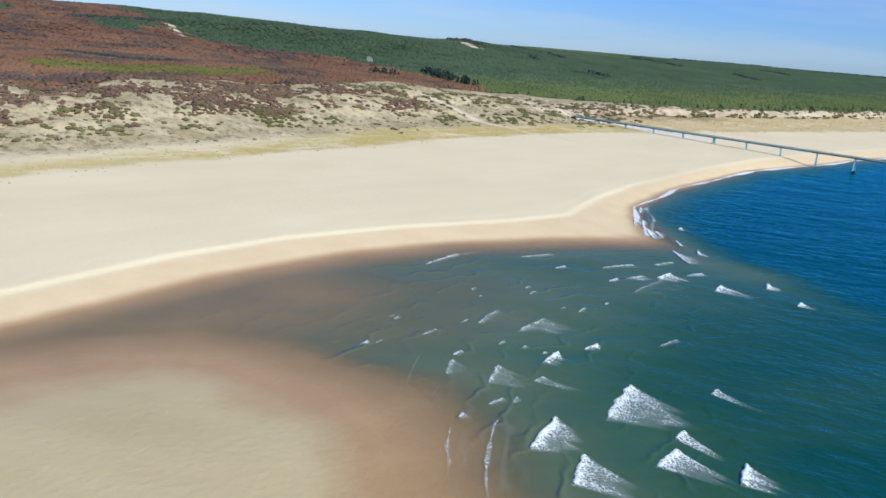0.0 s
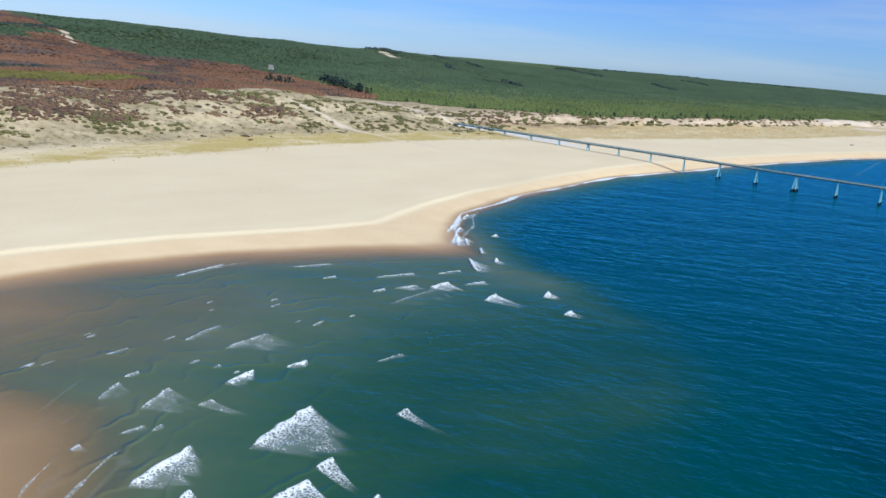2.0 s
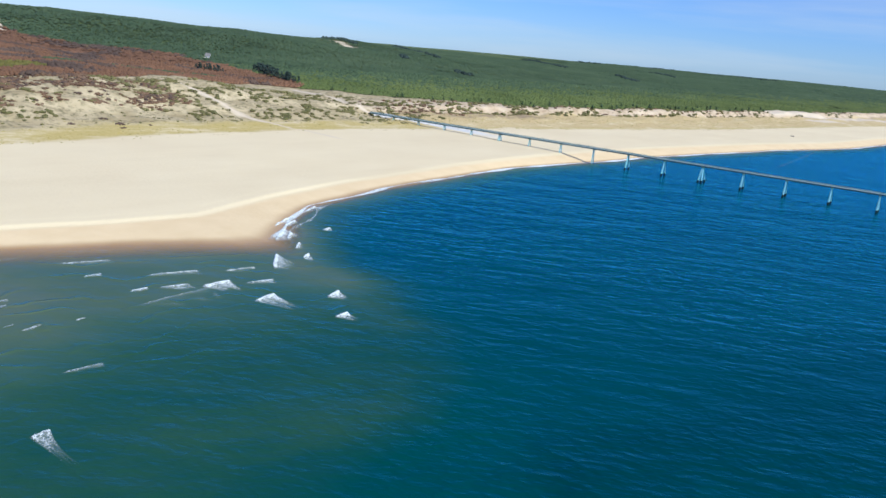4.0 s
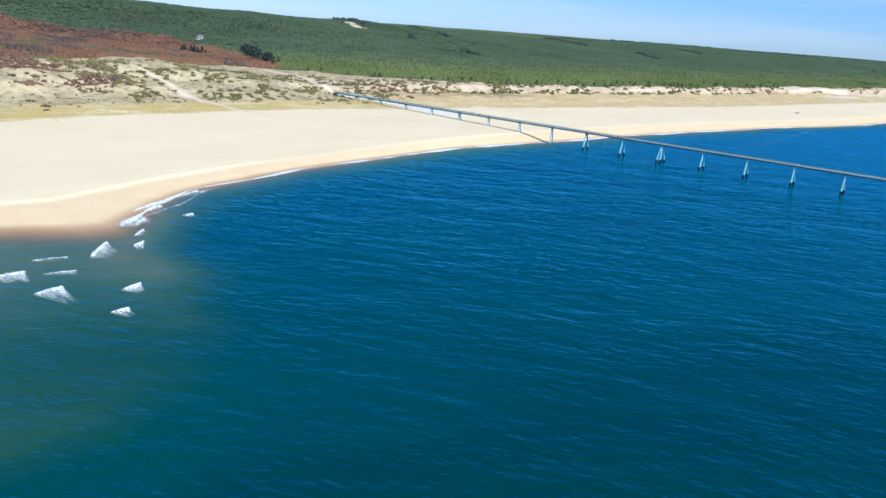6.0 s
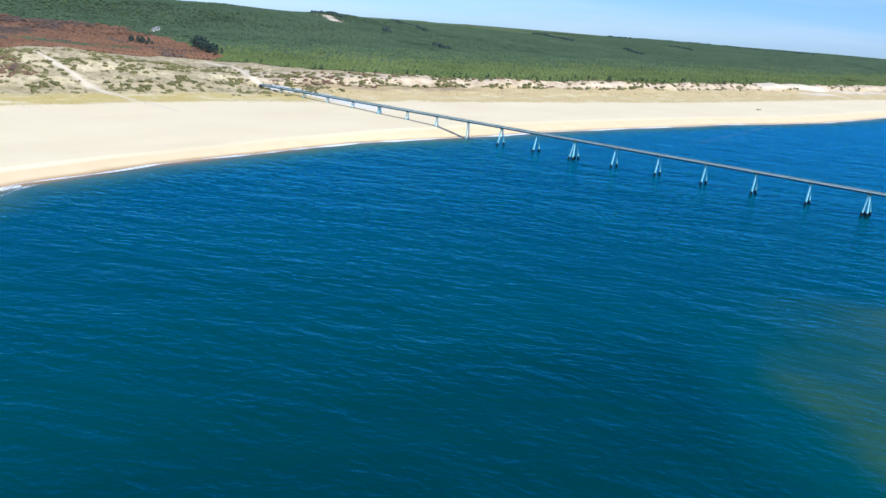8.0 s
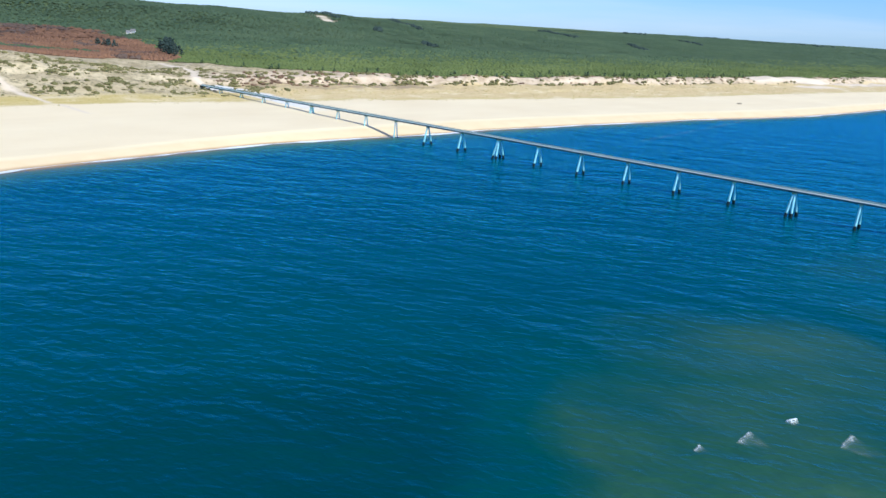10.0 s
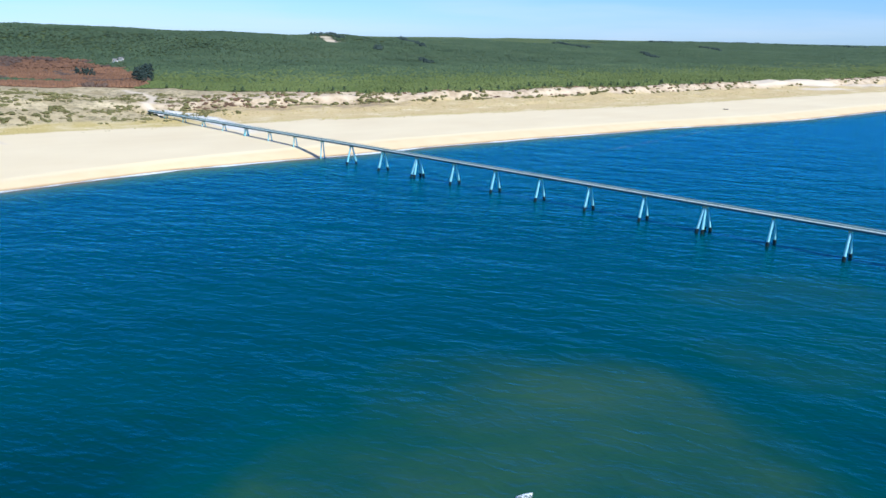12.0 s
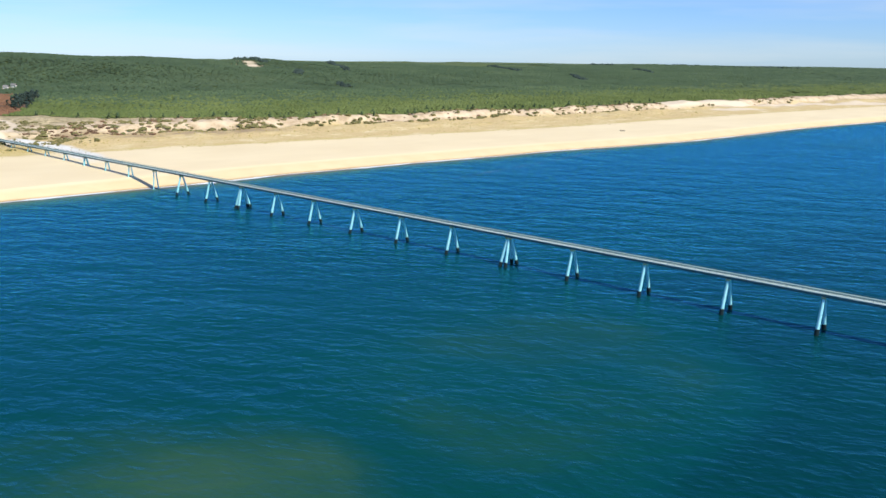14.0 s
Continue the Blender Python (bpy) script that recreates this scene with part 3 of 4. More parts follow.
attribute(me, "burnt", ((K == 2) | (K == 4)) * 1.0)
attribute(me, "olive", (K == 3) * 1.0)
attribute(me, "track", track_mask(X, Y))
attribute(me, "apron", (0.95 - 0.95 * smooth(8, 14, line_distance(X, Y, APRON) + 0.6 * rag)) * smooth(-85, -150, X))
tagged(new("ground", me), "pale sandy beach, dunes and forest floor along a coast", "ground", kind="structure")

# ---- the sea ----
sx = steps((-60, 520, 4), (520, 1500, 60), (1500, 4700, 300))
sy = steps((-1600, -820, 30), (-820, -100, 4), (-100, 800, 10), (800, 5200, 60))
X, Y = np.meshgrid(sx, sy)
me = mesh_from("sea", UNIT * np.stack([X, Y, 0 * X], -1).reshape(-1, 3), grid_faces(len(sx), len(sy)), [WATER])
attribute(me, "depth", np.maximum(-plan_z(X, Y), 0.0))
tagged(new("sea", me), "blue sea turning green and brown over shallow sand", "water", kind="structure")

# ---- the pier ----
SPAN, FIRST, LAST, SOFFIT = 28.8, -8, 18, 11.0
pier = tagged(new("pier"), "long narrow pipeline pier on pale splayed legs running out to sea", "pier")


def leg(parent, foot, head):
    foot, head = Vector(foot), Vector(head)
    way = (head - foot).normalized()
    bm = bmesh.new()
    tube(bm, foot + way * 1.7, head, 0.55, 0.44, 14)
    part("leg", bm, STEEL, parent)
    bm = bmesh.new()
    tube(bm, foot - way * 2, foot + way * 1.5, 0.72, 0.68, 14)
    tube(bm, foot + way * 1.5, foot + way * 1.8, 0.68, 0.56, 14)
    part("pile_sleeve", bm, DARK, parent, "dark pile sleeve crusted below the tide line")


def i_beam(bm, x0, x1, y, z0, z1, wide=0.27, web=0.05, flange=0.07):
    """One riveted-looking girder, drawn as an I along x."""
    side = [(wide, z0), (wide, z0 + flange), (web, z0 + flange), (web, z1 - flange), (wide, z1 - flange), (wide, z1)]
    ring = [(y + a, z) for a, z in side] + [(y - a, z) for a, z in reversed(side)]
    ends = [[bm.verts.new((x, py, pz)) for py, pz in ring] for x in (x0, x1)]
    for k in range(len(ring)):
        bm.faces.new((ends[0][k], ends[0][k - 1], ends[1][k - 1], ends[1][k]))
    bm.faces.new(ends[0])
    bm.faces.new(list(reversed(ends[1])))


for n in range(FIRST + 1, LAST + 1):
    x = SPAN * n
    ground = float(ground_z(x, 0.0))
    if ground > SOFFIT - 1.0:
        continue
    afloat = n >= 1
    foot_z = 0.0 if afloat else max(ground, 0.0)
    twin = n % 6 == 3
    bm = bmesh.new()
    wide = 1.0 if twin else 0.55
    box(bm, x - wide, x + wide, -1.4, 1.4, SOFFIT - 0.4, SOFFIT + 0.247, 0.06)
    bent = part("crosshead", bm, OCHRE, pier, "ochre-stained steel crosshead on splayed legs")
    splay = 3.9 if afloat else 1.7
    for dx in ((-1.3, 1.3) if twin else (0.0,)):
        for side in (-1, 1):
            if afloat:
                leg(bent, (x + dx, side * splay, foot_z), (x + dx * 0.25, side * 0.7, SOFFIT - 0.3))
            else:
                bm = bmesh.new()
                tube(bm, (x + dx * 0.6, side * splay, foot_z - 1), (x + dx * 0.3, side * 0.65, SOFFIT - 0.3), 0.40, 0.34, 12)
                part("leg", bm, STEEL, bent)
for n in range(FIRST, LAST):
    x0, x1 = SPAN * n + 0.03, SPAN * (n + 1) - 0.03
    for y in (-0.95, 0.95):
        bm = bmesh.new()
        i_beam(bm, x0, x1, y, SOFFIT + 0.25, SOFFIT + 1.1)
        part("girder", bm, GIRDER, pier)
    bm = bmesh.new()
    box(bm, x0, x1, -1.6, 1.6, SOFFIT + 1.104, SOFFIT + 1.32, 0.04)
    part("deck", bm, DECK, pier)
    bm = bmesh.new()
    tube(bm, (x0 - 0.03, 0.95, SOFFIT + 1.66), (x1 + 0.03, 0.95, SOFFIT + 1.66), 0.33, 0.33, 12)
    part("pipe", bm, PIPE, pier)
    for y in (-1.54, 1.54):
        bm = bmesh.new()
        for z in (0.5, 0.95):
            box(bm, x0 - 0.03, x1 + 0.03, y - 0.03, y + 0.03, SOFFIT + 1.32 + z - 0.03, SOFFIT + 1.32 + z + 0.03)
        for k in range(12):
            px = x0 + (x1 - x0) * (k + 0.5) / 12
            box(bm, px - 0.035, px + 0.035, y - 0.035, y + 0.035, SOFFIT + 1.32, SOFFIT + 2.3)
        part("handrail", bm, GIRDER, pier)


# ---- woods ----
def crowns(name, x, y, z, radius, height, mat, label, category, seed, sides=6, flat=False, far=False):
    """Many ragged, domed crowns in one mesh; all in metres."""
    r = np.random.default_rng(seed)
    count = len(x)
    rings = [(0.0, 1.05), (0.62, 0.72)] if sides < 6 else [(0.0, 0.85), (0.45, 1.0), (0.82, 0.62)]
    rings = [(0.25, 1.05)] if far else rings
    vs = []
    a0 = r.uniform(0, 6.3, count)
    for h, w in rings:
        for k in range(sides):
            a = a0 + k * 2 * math.pi / sides
            rr = radius * w * r.uniform(0.55 if flat else 0.75, 1.35 if flat else 1.2, count)
            vs.append(np.stack([x + rr * np.cos(a), y + rr * np.sin(a), z + height * (h + r.uniform(-0.08, 0.08, count))], -1))
    vs.append(np.stack([x + r.uniform(-0.2, 0.2, count) * radius, y + r.uniform(-0.2, 0.2, count) * radius, z + height * r.uniform(0.95, 1.1, count)], -1))
    per = len(vs)
    V = np.stack(vs, 1).reshape(-1, 3)
    f = []
    for g in range(len(rings) - 1):
        for k in range(sides):
            a, b = g * sides + k, g * sides + (k + 1) % sides
            f += [(a, b, b + sides), (a, b + sides, a + sides)]
    last = (len(rings) - 1) * sides
    for k in range(sides):
        f.append((last + k, last + (k + 1) % sides, per - 1))
    F = (np.array(f)[None] + (np.arange(count) * per)[:, None, None]).reshape(-1, 3)
    return tagged(new(name, mesh_from(name, V, F, [mat], flat=flat)), label, category, kind="stuff")


def scatter(x0, x1, y0, y1, step, seed):
    r = np.random.default_rng(seed)
    a, b = np.meshgrid(np.arange(x0, x1, step), np.arange(y0, y1, step))
    a = (a + r.uniform(-0.95, 0.95, a.shape) * step).ravel()
    b = (b + r.uniform(-0.95, 0.95, b.shape) * step).ravel()
    seen = b > -820 + (200 - a) * 0.2
    return a[seen], b[seen]


def woods(kind, name, mat, label, bands, thin=0.22, far=False):
    xs, ys, rs, hs = [], [], [], []
    for seed, (u0, u1, step, rad, tall, y0, y1) in enumerate(bands):
        x, y = scatter(-3300, 900, y0, y1, step, 100 * kind + seed + 50 * far)
        u = inland(x, y)
        ok = (u >= u0) & (u < u1)
        x, y = x[ok], y[ok]
        ok = (forest_kind(x, y) == kind) & (fbm(x, y, 34, 3, 71) > thin)
        x, y = x[ok], y[ok]
        xs.append(x)
        ys.append(y)
        vary = 0.6 + 0.85 * np.random.default_rng(seed + 5).random(len(x))
        rs.append(rad * vary)
        hs.append(0.66 * tall * vary * (0.6 + 0.8 * fbm(x, y, 80, 2, 73)))
    x, y, rad, tall = map(np.concatenate, (xs, ys, rs, hs))
    return crowns(name, UNIT * x, UNIT * y, UNIT * plan_z(x, y) + 0.3 * tall, rad, tall, mat, label, "forest", 11 * kind + far, 5, far=far)


woods(1, "pine_forest", PINE, "dense green coastal pine forest over rolling dunes", [(100, 330, 3.3, 2.0, 2.0, -300, 1500), (330, 620, 4.2, 2.6, 2.1, -600, 1700)], thin=0.16)
woods(1, "pine_forest", PINE, "far dark green pine forest rising to a low ridge", [(620, 1000, 5.0, 3.1, 2.2, -700, 2300), (1000, 1600, 6.6, 4.2, 2.6, -900, 2900), (100, 620, 8.0, 5.0, 3.0, 1500, 2900), (620, 1000, 9.0, 5.6, 3.2, 2300, 2900), (60, 2600, 14.0, 8.8, 4.2, 2900, 4900)], thin=0.14, far=True)
woods(6, "edge_pine_wood", EDGEPINE, "bright green pine wood along the dune edge", [(100, 330, 3.3, 2.0, 1.9, -300, 1500), (330, 620, 4.4, 2.7, 2.0, -600, 1700)], thin=0.17)
woods(6, "edge_pine_wood", EDGEPINE, "far bright green pines along the dune edge", [(60, 620, 8.0, 5.0, 2.8, 1500, 2900)], thin=0.16, far=True)
woods(2, "scorched_forest", BURNT, "rust-brown scorched pine forest behind the dunes", [(150, 620, 3.1, 1.75, 2.3, -900, 230)], thin=0.26)
woods(2, "scorched_forest", BURNT, "far rust-brown scorched pine forest on a slope", [(620, 1500, 5.0, 3.0, 2.4, -900, 230)], thin=0.24, far=True)
woods(3, "olive_undergrowth", OLIVE, "olive undergrowth greening among scorched pines", [(150, 620, 4.4, 2.4, 1.4, -900, 230)], thin=0.3)
woods(4, "charred_trees", CHAR, "charred grey-brown trees among scorched pines", [(150, 620, 3.8, 2.2, 2.8, -900, 230)], thin=0.2)
woods(4, "charred_trees", CHAR, "far charred grey-brown trees among scorched pines", [(620, 1500, 5.4, 3.0, 2.8, -900, 230)], thin=0.2, far=True)
woods(5, "dark_pine_rows", DARKPINE, "rows of dark pines on the forest slopes", [(150, 620, 4.0, 2.4, 4.4, -900, 1200), (620, 1800, 6.0, 3.6, 5.6, -900, 2400), (300, 2600, 11.0, 7.0, 9.0, 2400, 4900)], thin=0.0)


# ---- shrubs and single trees ----
def lobes(seed, count, spread, flat, size):
    """A ragged clump of leaf masses, base at the origin."""
    r = np.random.default_rng(seed)
    bm = bmesh.new()
    for k in range(count):
        a, d = r.uniform(0, 6.3), spread * math.sqrt(r.random())
        s = size * r.uniform(0.55, 1.1) * (1.1 - 0.5 * d / max(spread, 0.01))
        h = s * flat * r.uniform(0.5, 0.95)
        got = bmesh.ops.create_icosphere(bm, subdivisions=1, radius=s, matrix=pose(d * math.cos(a), d * math.sin(a), h, 0, 0, r.uniform(0, 360)) @ Matrix.Diagonal((1, 1, flat, 1)))
        for v in got["verts"]:
            v.co += Vector(r.uniform(-0.2, 0.2, 3)) * s
    return bm


def mesh_of(name, bm, mat):
    me = bpy.data.meshes.new(name)
    bm.to_mesh(me)
    bm.free()
    me.materials.append(mat)
    return me


def on_ground(x, y):
    return UNIT * x, UNIT * y, float(UNIT * plan_z(x, y))


SHRUBS = [mesh_of("dune_shrub", lobes(s, 14, 2.9, 0.60, 1.15), BUSH) for s in range(5)]
BROWNS = [mesh_of("scorched_shrub", lobes(s, 15, 2.7, 0.75, 1.0), SCORCHED) for s in range(20, 24)]
CHARS = [mesh_of("charred_shrub", lobes(s, 12, 2.4, 0.7, 0.9), CHAR) for s in range(30, 32)]
r = np.random.default_rng(5)
made = 0
while made < 290:
    y = r.uniform(-590, 75)
    u = r.uniform(30, 235) ** 1.0
    x = float(toe_x(y)) - u
    clump = float(fbm(x, y, 26, 2, 91))
    brown_zone = y < -215 + 30 * r.normal()
    keep = (0.85 if u > 78 else 0.10) if brown_zone else (0.8 if u > 45 else 0.06)
    if clump < 0.44 or r.random() > keep or float(forest_kind(x, y)) != 0 or float(track_mask(np.array(x), np.array(y))) > 0.05:
        continue
    made += 1
    size = r.uniform(0.6, 1.6) * (1.2 if brown_zone and u > 85 else 1.15)
    pick = r.random()
    if brown_zone and u > 75 and pick < 0.62:
        name, data, label = "scorched_shrub", BROWNS[made % 4], "rust-brown scorched shrub standing on pale dune sand"
    elif brown_zone and pick < 0.75:
        name, data, label = "charred_shrub", CHARS[made % 2], "charred grey-black shrub standing on pale dune sand"
    else:
        name, data, label = "dune_shrub", SHRUBS[made % 5], "low olive-green shrub standing on pale dune sand"
    px, py, pz = on_ground(x, y)
    ob = tagged(new(name, data), label, "shrub", group="shrubs on the dunes")
    ob.matrix_world = pose(px, py, pz - 0.25, 0, 0, r.uniform(0, 360)) @ Matrix.Diagonal((size, size, size * r.uniform(0.7, 1.1), 1))


def low_scrub(count, seed, y0, y1, u0, u1, mat, name, label, thresh, size, grain=24):
    """Countless small shrubs in one mesh."""
    g = np.random.default_rng(seed)
    y = g.uniform(y0, y1, count * 7)
    x = toe_x(y) - u0 - (u1 - u0) * g.uniform(0, 1, count * 7)
    ragged = 0.6 * fbm(x, y, grain, 2, 93) + 0.4 * fbm(x, y, grain * 0.35, 2, 94) + 0.06 * g.normal(size=len(x))
    ok = (ragged > thresh) & (forest_kind(x, y) == 0) & (track_mask(x, y) < 0.05)
    x, y = x[ok][:count], y[ok][:count]
    s = size * g.uniform(0.4, 1.35, len(x))
    return crowns(name, UNIT * x, UNIT * y, UNIT * plan_z(x, y) - 0.2, s, s * g.uniform(0.5, 1.0, len(x)), mat, label, "shrubs", seed, flat=True)


low_scrub(480, 201, 40, 1300, 98, 165, BUSH, "scarp_scrub", "dark green scrub along a sandy dune scarp", 0.50, 2.4, 18)
low_scrub(140, 208, 40, 1300, 104, 170, SCORCHED, "scarp_heath", "brown heath patches on a sandy dune scarp", 0.52, 1.9, 26)
low_scrub(200, 211, 130, 560, 96, 105, BUSH, "scarp_scrub", "rounded dark green shrubs at the foot of a dune scarp", 0.45, 2.3, 18)
low_scrub(80, 204, 28, 150, 92, 116, SCORCHED, "rusty_scrub", "low rust-brown scrub at the foot of a dune scarp", 0.40, 1.8)
low_scrub(500, 202, -640, 80, 40, 230, BUSH, "dune_scrub", "small olive tufts scattered over pale dune sand", 0.46, 1.0)
low_scrub(1000, 206, -230, 70, 48, 215, BUSH, "dune_scrub", "olive-green shrubs in clumps over tan dune sand", 0.585, 1.9, 15)
low_scrub(420, 207, -660, -330, 66, 108, BUSH, "dune_scrub", "olive-green shrubs in front of scorched scrub", 0.53, 1.8, 18)
low_scrub(4200, 203, -650, -195, 92, 245, SCORCHED, "scorched_scrub", "small scorched shrubs crowding pale dune sand", 0.53, 1.6, 20)
low_scrub(1600, 205, -650, -205, 98, 245, CHAR, "charred_scrub", "charred grey-brown shrubs crowding pale dune sand", 0.56, 1.6, 20)


low_scrub(2600, 209, -650, 900, -8, 70, MARRAM, "marram_grass", "golden marram grass tufts along the foot of the dunes", 0.47, 0.55, 14)
low_scrub(1500, 210, 40, 900, 40, 108, MARRAM, "marram_grass", "golden marram grass tufts on the flat behind the beach", 0.46, 0.6, 20)


def pine(name, seed, crown_mat, tall, label):
    """One coastal pine: tapered trunk with limbs and a clumped crown."""
    tree = new(name)
    bm = bmesh.new()
    g = np.random.default_rng(seed)
    tube(bm, (0, 0, -0.4), (0.1, 0, tall * 0.8), 0.24, 0.08, 8)
    for k in range(5):
        a, h = g.uniform(0, 6.3), tall * g.uniform(0.35, 0.72)
        tube(bm, (0, 0, h), (1.6 * math.cos(a), 1.6 * math.sin(a), h + 1.0), 0.08, 0.03, 6)
    part("trunk", bm, BARK, tree)
    bm = bmesh.new()
    for k in range(13):
        h = g.uniform(0.30, 1.0)
        wide = (1.15 - h) * tall * 0.34 + 0.3
        a, d = g.uniform(0, 6.3), wide * math.sqrt(g.random())
        s = tall * g.uniform(0.10, 0.17)
        got = bmesh.ops.create_icosphere(bm, subdivisions=1, radius=s, matrix=pose(d * math.cos(a), d * math.sin(a), h * tall, 0, 0, g.uniform(0, 360)) @ Matrix.Diagonal((1, 1, 0.75, 1)))
        for v in got["verts"]:
            v.co += Vector(g.uniform(-0.22, 0.22, 3)) * s
    part("crown", bm, crown_mat, tree)
    return tagged(tree, label, "tree")


masters = [pine("pine_tree", 300 + k, PINE, 7.0, "young green coastal pine at the forest edge") for k in range(3)]
darks = [pine("pine_tree", 310 + k, DARKPINE, 9.0, "tall dark pine standing above scorched trees") for k in range(3)]
spots = []
g = np.random.default_rng(77)
for y in np.linspace(95, 900, 56):
    spots.append((masters, float(np.interp(y, WOOD_Y, WOOD_X)) + g.uniform(-14, 10), float(y + g.uniform(-6, 6)), "pines along the forest edge", g.uniform(0.55, 0.95)))
for k in range(62):
    t = k / 61
    spots.append((darks, -664 + 180 * t + g.uniform(-13, 13), 204 - 95 * t + g.uniform(-7, 7), "dark pines beside the scorched wood", g.uniform(0.75, 1.2)))
for k in range(14):
    spots.append((darks, -690 + 4 * k + g.uniform(-8, 8), 114 + g.uniform(-8, 8), "dark pines beside the scorched wood", g.uniform(0.6, 1.0)))
used = set()
for k, (kinds, x, y, group, size) in enumerate(spots):
    tree = kinds[k % 3]
    at = pose(*on_ground(x, y), 0, 0, g.uniform(0, 360)) @ Matrix.Diagonal((size, size, size, 1))
    if tree.name in used:
        tree = copy_thing(tree, at)
        tree.scale = (size, size, size)
    else:
        used.add(tree.name)
        tree.matrix_world = at
    tagged(tree, group=group)


# ---- houses in the wood ----
def house(x, y, turn, long, deep, label):
    h = tagged(new("house"), label, "house")
    bm = bmesh.new()
    box(bm, -long / 2, long / 2, -deep / 2, deep / 2, -1.5, 3.2)
    part("wall", bm, PLASTER, h)
    bm = bmesh.new()
    ring = [(-deep / 2 - 0.5, 3.05), (0, 5.2), (deep / 2 + 0.5, 3.05), (deep / 2 + 0.5, 3.25), (0, 5.45), (-deep / 2 - 0.5, 3.25)]
    ends = [[bm.verts.new((x0, py, pz)) for py, pz in ring] for x0 in (-long / 2 - 0.4, long / 2 + 0.4)]
    for k in range(6):
        bm.faces.new((ends[0][k], ends[0][k - 1], ends[1][k - 1], ends[1][k]))
    bm.faces.new(ends[0])
    bm.faces.new(list(reversed(ends[1])))
    part("roof", bm, ROOF, h, "pale grey pitched roof")
    for k in range(3):
        bm = bmesh.new()
        box(bm, -long / 3 + k * long / 3 - 0.6, -long / 3 + k * long / 3 + 0.6, -deep / 2 - 0.05, -deep / 2 + 0.1, 1.0, 2.3)
        part("window", bm, GIRDER, h)
    h.matrix_world = pose(*on_ground(x, y), 0, 0, turn)


PLASTER = plain_material("white_plaster", (0.55, 0.53, 0.50), (0.68, 0.66, 0.62), 0.6, 0.9)
ROOF = plain_material("pale_roof_sheet", (0.17, 0.165, 0.16), (0.25, 0.245, 0.235), 0.6, 0.95)
house(-800, 222, 40, 6, 4.0, "white low house with a grey roof among pines")
house(-826, 244, 35, 6.5, 3.6, "long white building with a grey roof among pines")

# ---- driftwood on the beach ----
WOODGREY = plain_material("grey_driftwood", (0.07, 0.06, 0.05), (0.16, 0.13, 0.10), 2.0, 0.9)
log = tagged(new("driftwood"), "dark stranded driftwood trunk lying on pale sand", "driftwood")
bm = bmesh.new()
tube(bm, (-2.6, 0, 0.45), (2.4, 0.5, 0.55), 0.55, 0.35, 10)
part("trunk", bm, WOODGREY, log)
for k, (a, b, c) in enumerate((((1.2, 0.3, 0.6), (2.2, 1.2, 1.5), 0.16), ((-1.8, 0.1, 0.6), (-2.9, -0.9, 1.3), 0.2), ((0.3, 0.2, 0.6), (0.6, -0.9, 1.2), 0.12))):
    bm = bmesh.new()
    tube(bm, a, b, c, c * 0.5, 8)
    part("branch", bm, WOODGREY, log)
log.matrix_world = pose(*on_ground(44.3, 560.8), 0, 0, 30)


# ---- breaking waves ----
def froth_mesh(name, rows_xy, froth, lift):
    """A sheet of foam from a grid of plan points."""
    P = np.asarray(rows_xy, float)
    ny, nx = P.shape[:2]
    V = np.concatenate([P * UNIT, np.asarray(lift)[..., None]], -1).reshape(-1, 3)
    me = mesh_from(name, V, grid_faces(nx, ny), [FOAM])
    attribute(me, "froth", froth)
    return me


def breaker(near, peak, tip, strength, seed):
    """A spilling crest from its near end to its peak, with foam left behind it that tapers to a tip."""
    r = np.random.default_rng(seed)
    near, peak, tip = (np.array(p, float) for p in (near, peak, tip))
    long, trail = np.linalg.norm(peak - near), np.linalg.norm(tip - (near + peak) / 2)
    nu, nv = 25, 25
    us, vs = np.meshgrid(np.linspace(0, 1, nu), np.linspace(0, 1, nv))
    away = (tip - (near + peak) / 2) / max(trail, 0.1)
    jag = np.interp(us, np.linspace(0, 1, 11), r.uniform(-0.022, 0.022, 11)) * long + 0.10 * long * (1 - us) ** 3
    ends = np.interp(us, np.linspace(0, 1, 9), r.uniform(0.70, 1.08, 9))
    k = vs * ends
    crest = near + (peak - near) * us[..., None] + away * jag[..., None]
    bow = (peak - near) / max(long, 0.1) * (-0.05 * trail * np.sin(math.pi * vs) * (us - 0.2))[..., None]
    P = crest * (1 - k)[..., None] + (tip + (peak - near) * (us - 0.5)[..., None] * 0.30) * k[..., None] + bow
    rim = np.clip(np.minimum(us * 11, (1 - us) * 18), 0, 1)
    line = np.exp(-((vs * trail / 1.5) ** 2))
    torn = fbm(us * long + 40 * seed, vs * trail, 5.0, 3, seed) - 0.5
    F = (strength * (0.90 - 0.72 * vs) * (0.80 + 0.20 * us) + 0.34 * line + 0.34 * torn * smooth(0.05, 0.4, vs)) * (0.2 + 0.8 * rim) * (1 - smooth(0.62, 1.0, vs + 0.35 * torn))
    L = 0.06 + 0.55 * np.exp(-(((vs * trail - 0.9) / 1.1) ** 2)) * rim * min(1.0, strength * 1.6)
    still = (vs == 0) | (rim == 0)
    F, L = np.where(still, 0.1, np.clip(F, 0, 1.2)), np.where(still, 0.03, L)
    wave = tagged(new("breaking_wave"), "small spilling breaker with a lacy white foam trail", "wave", group="breaking waves over the shallows")
    row = int(np.clip(round(1 + 2.6 / max(trail, 0.5) * nv), 3, 8))
    crest = tagged(new("crest", froth_mesh("crest", P[: row + 1], F[: row + 1], L[: row + 1])), "dense white crest")
    tail = new("foam_trail", froth_mesh("foam_trail", P[row:], F[row:], L[row:]))
    crest.parent = tail.parent = wave
    return wave


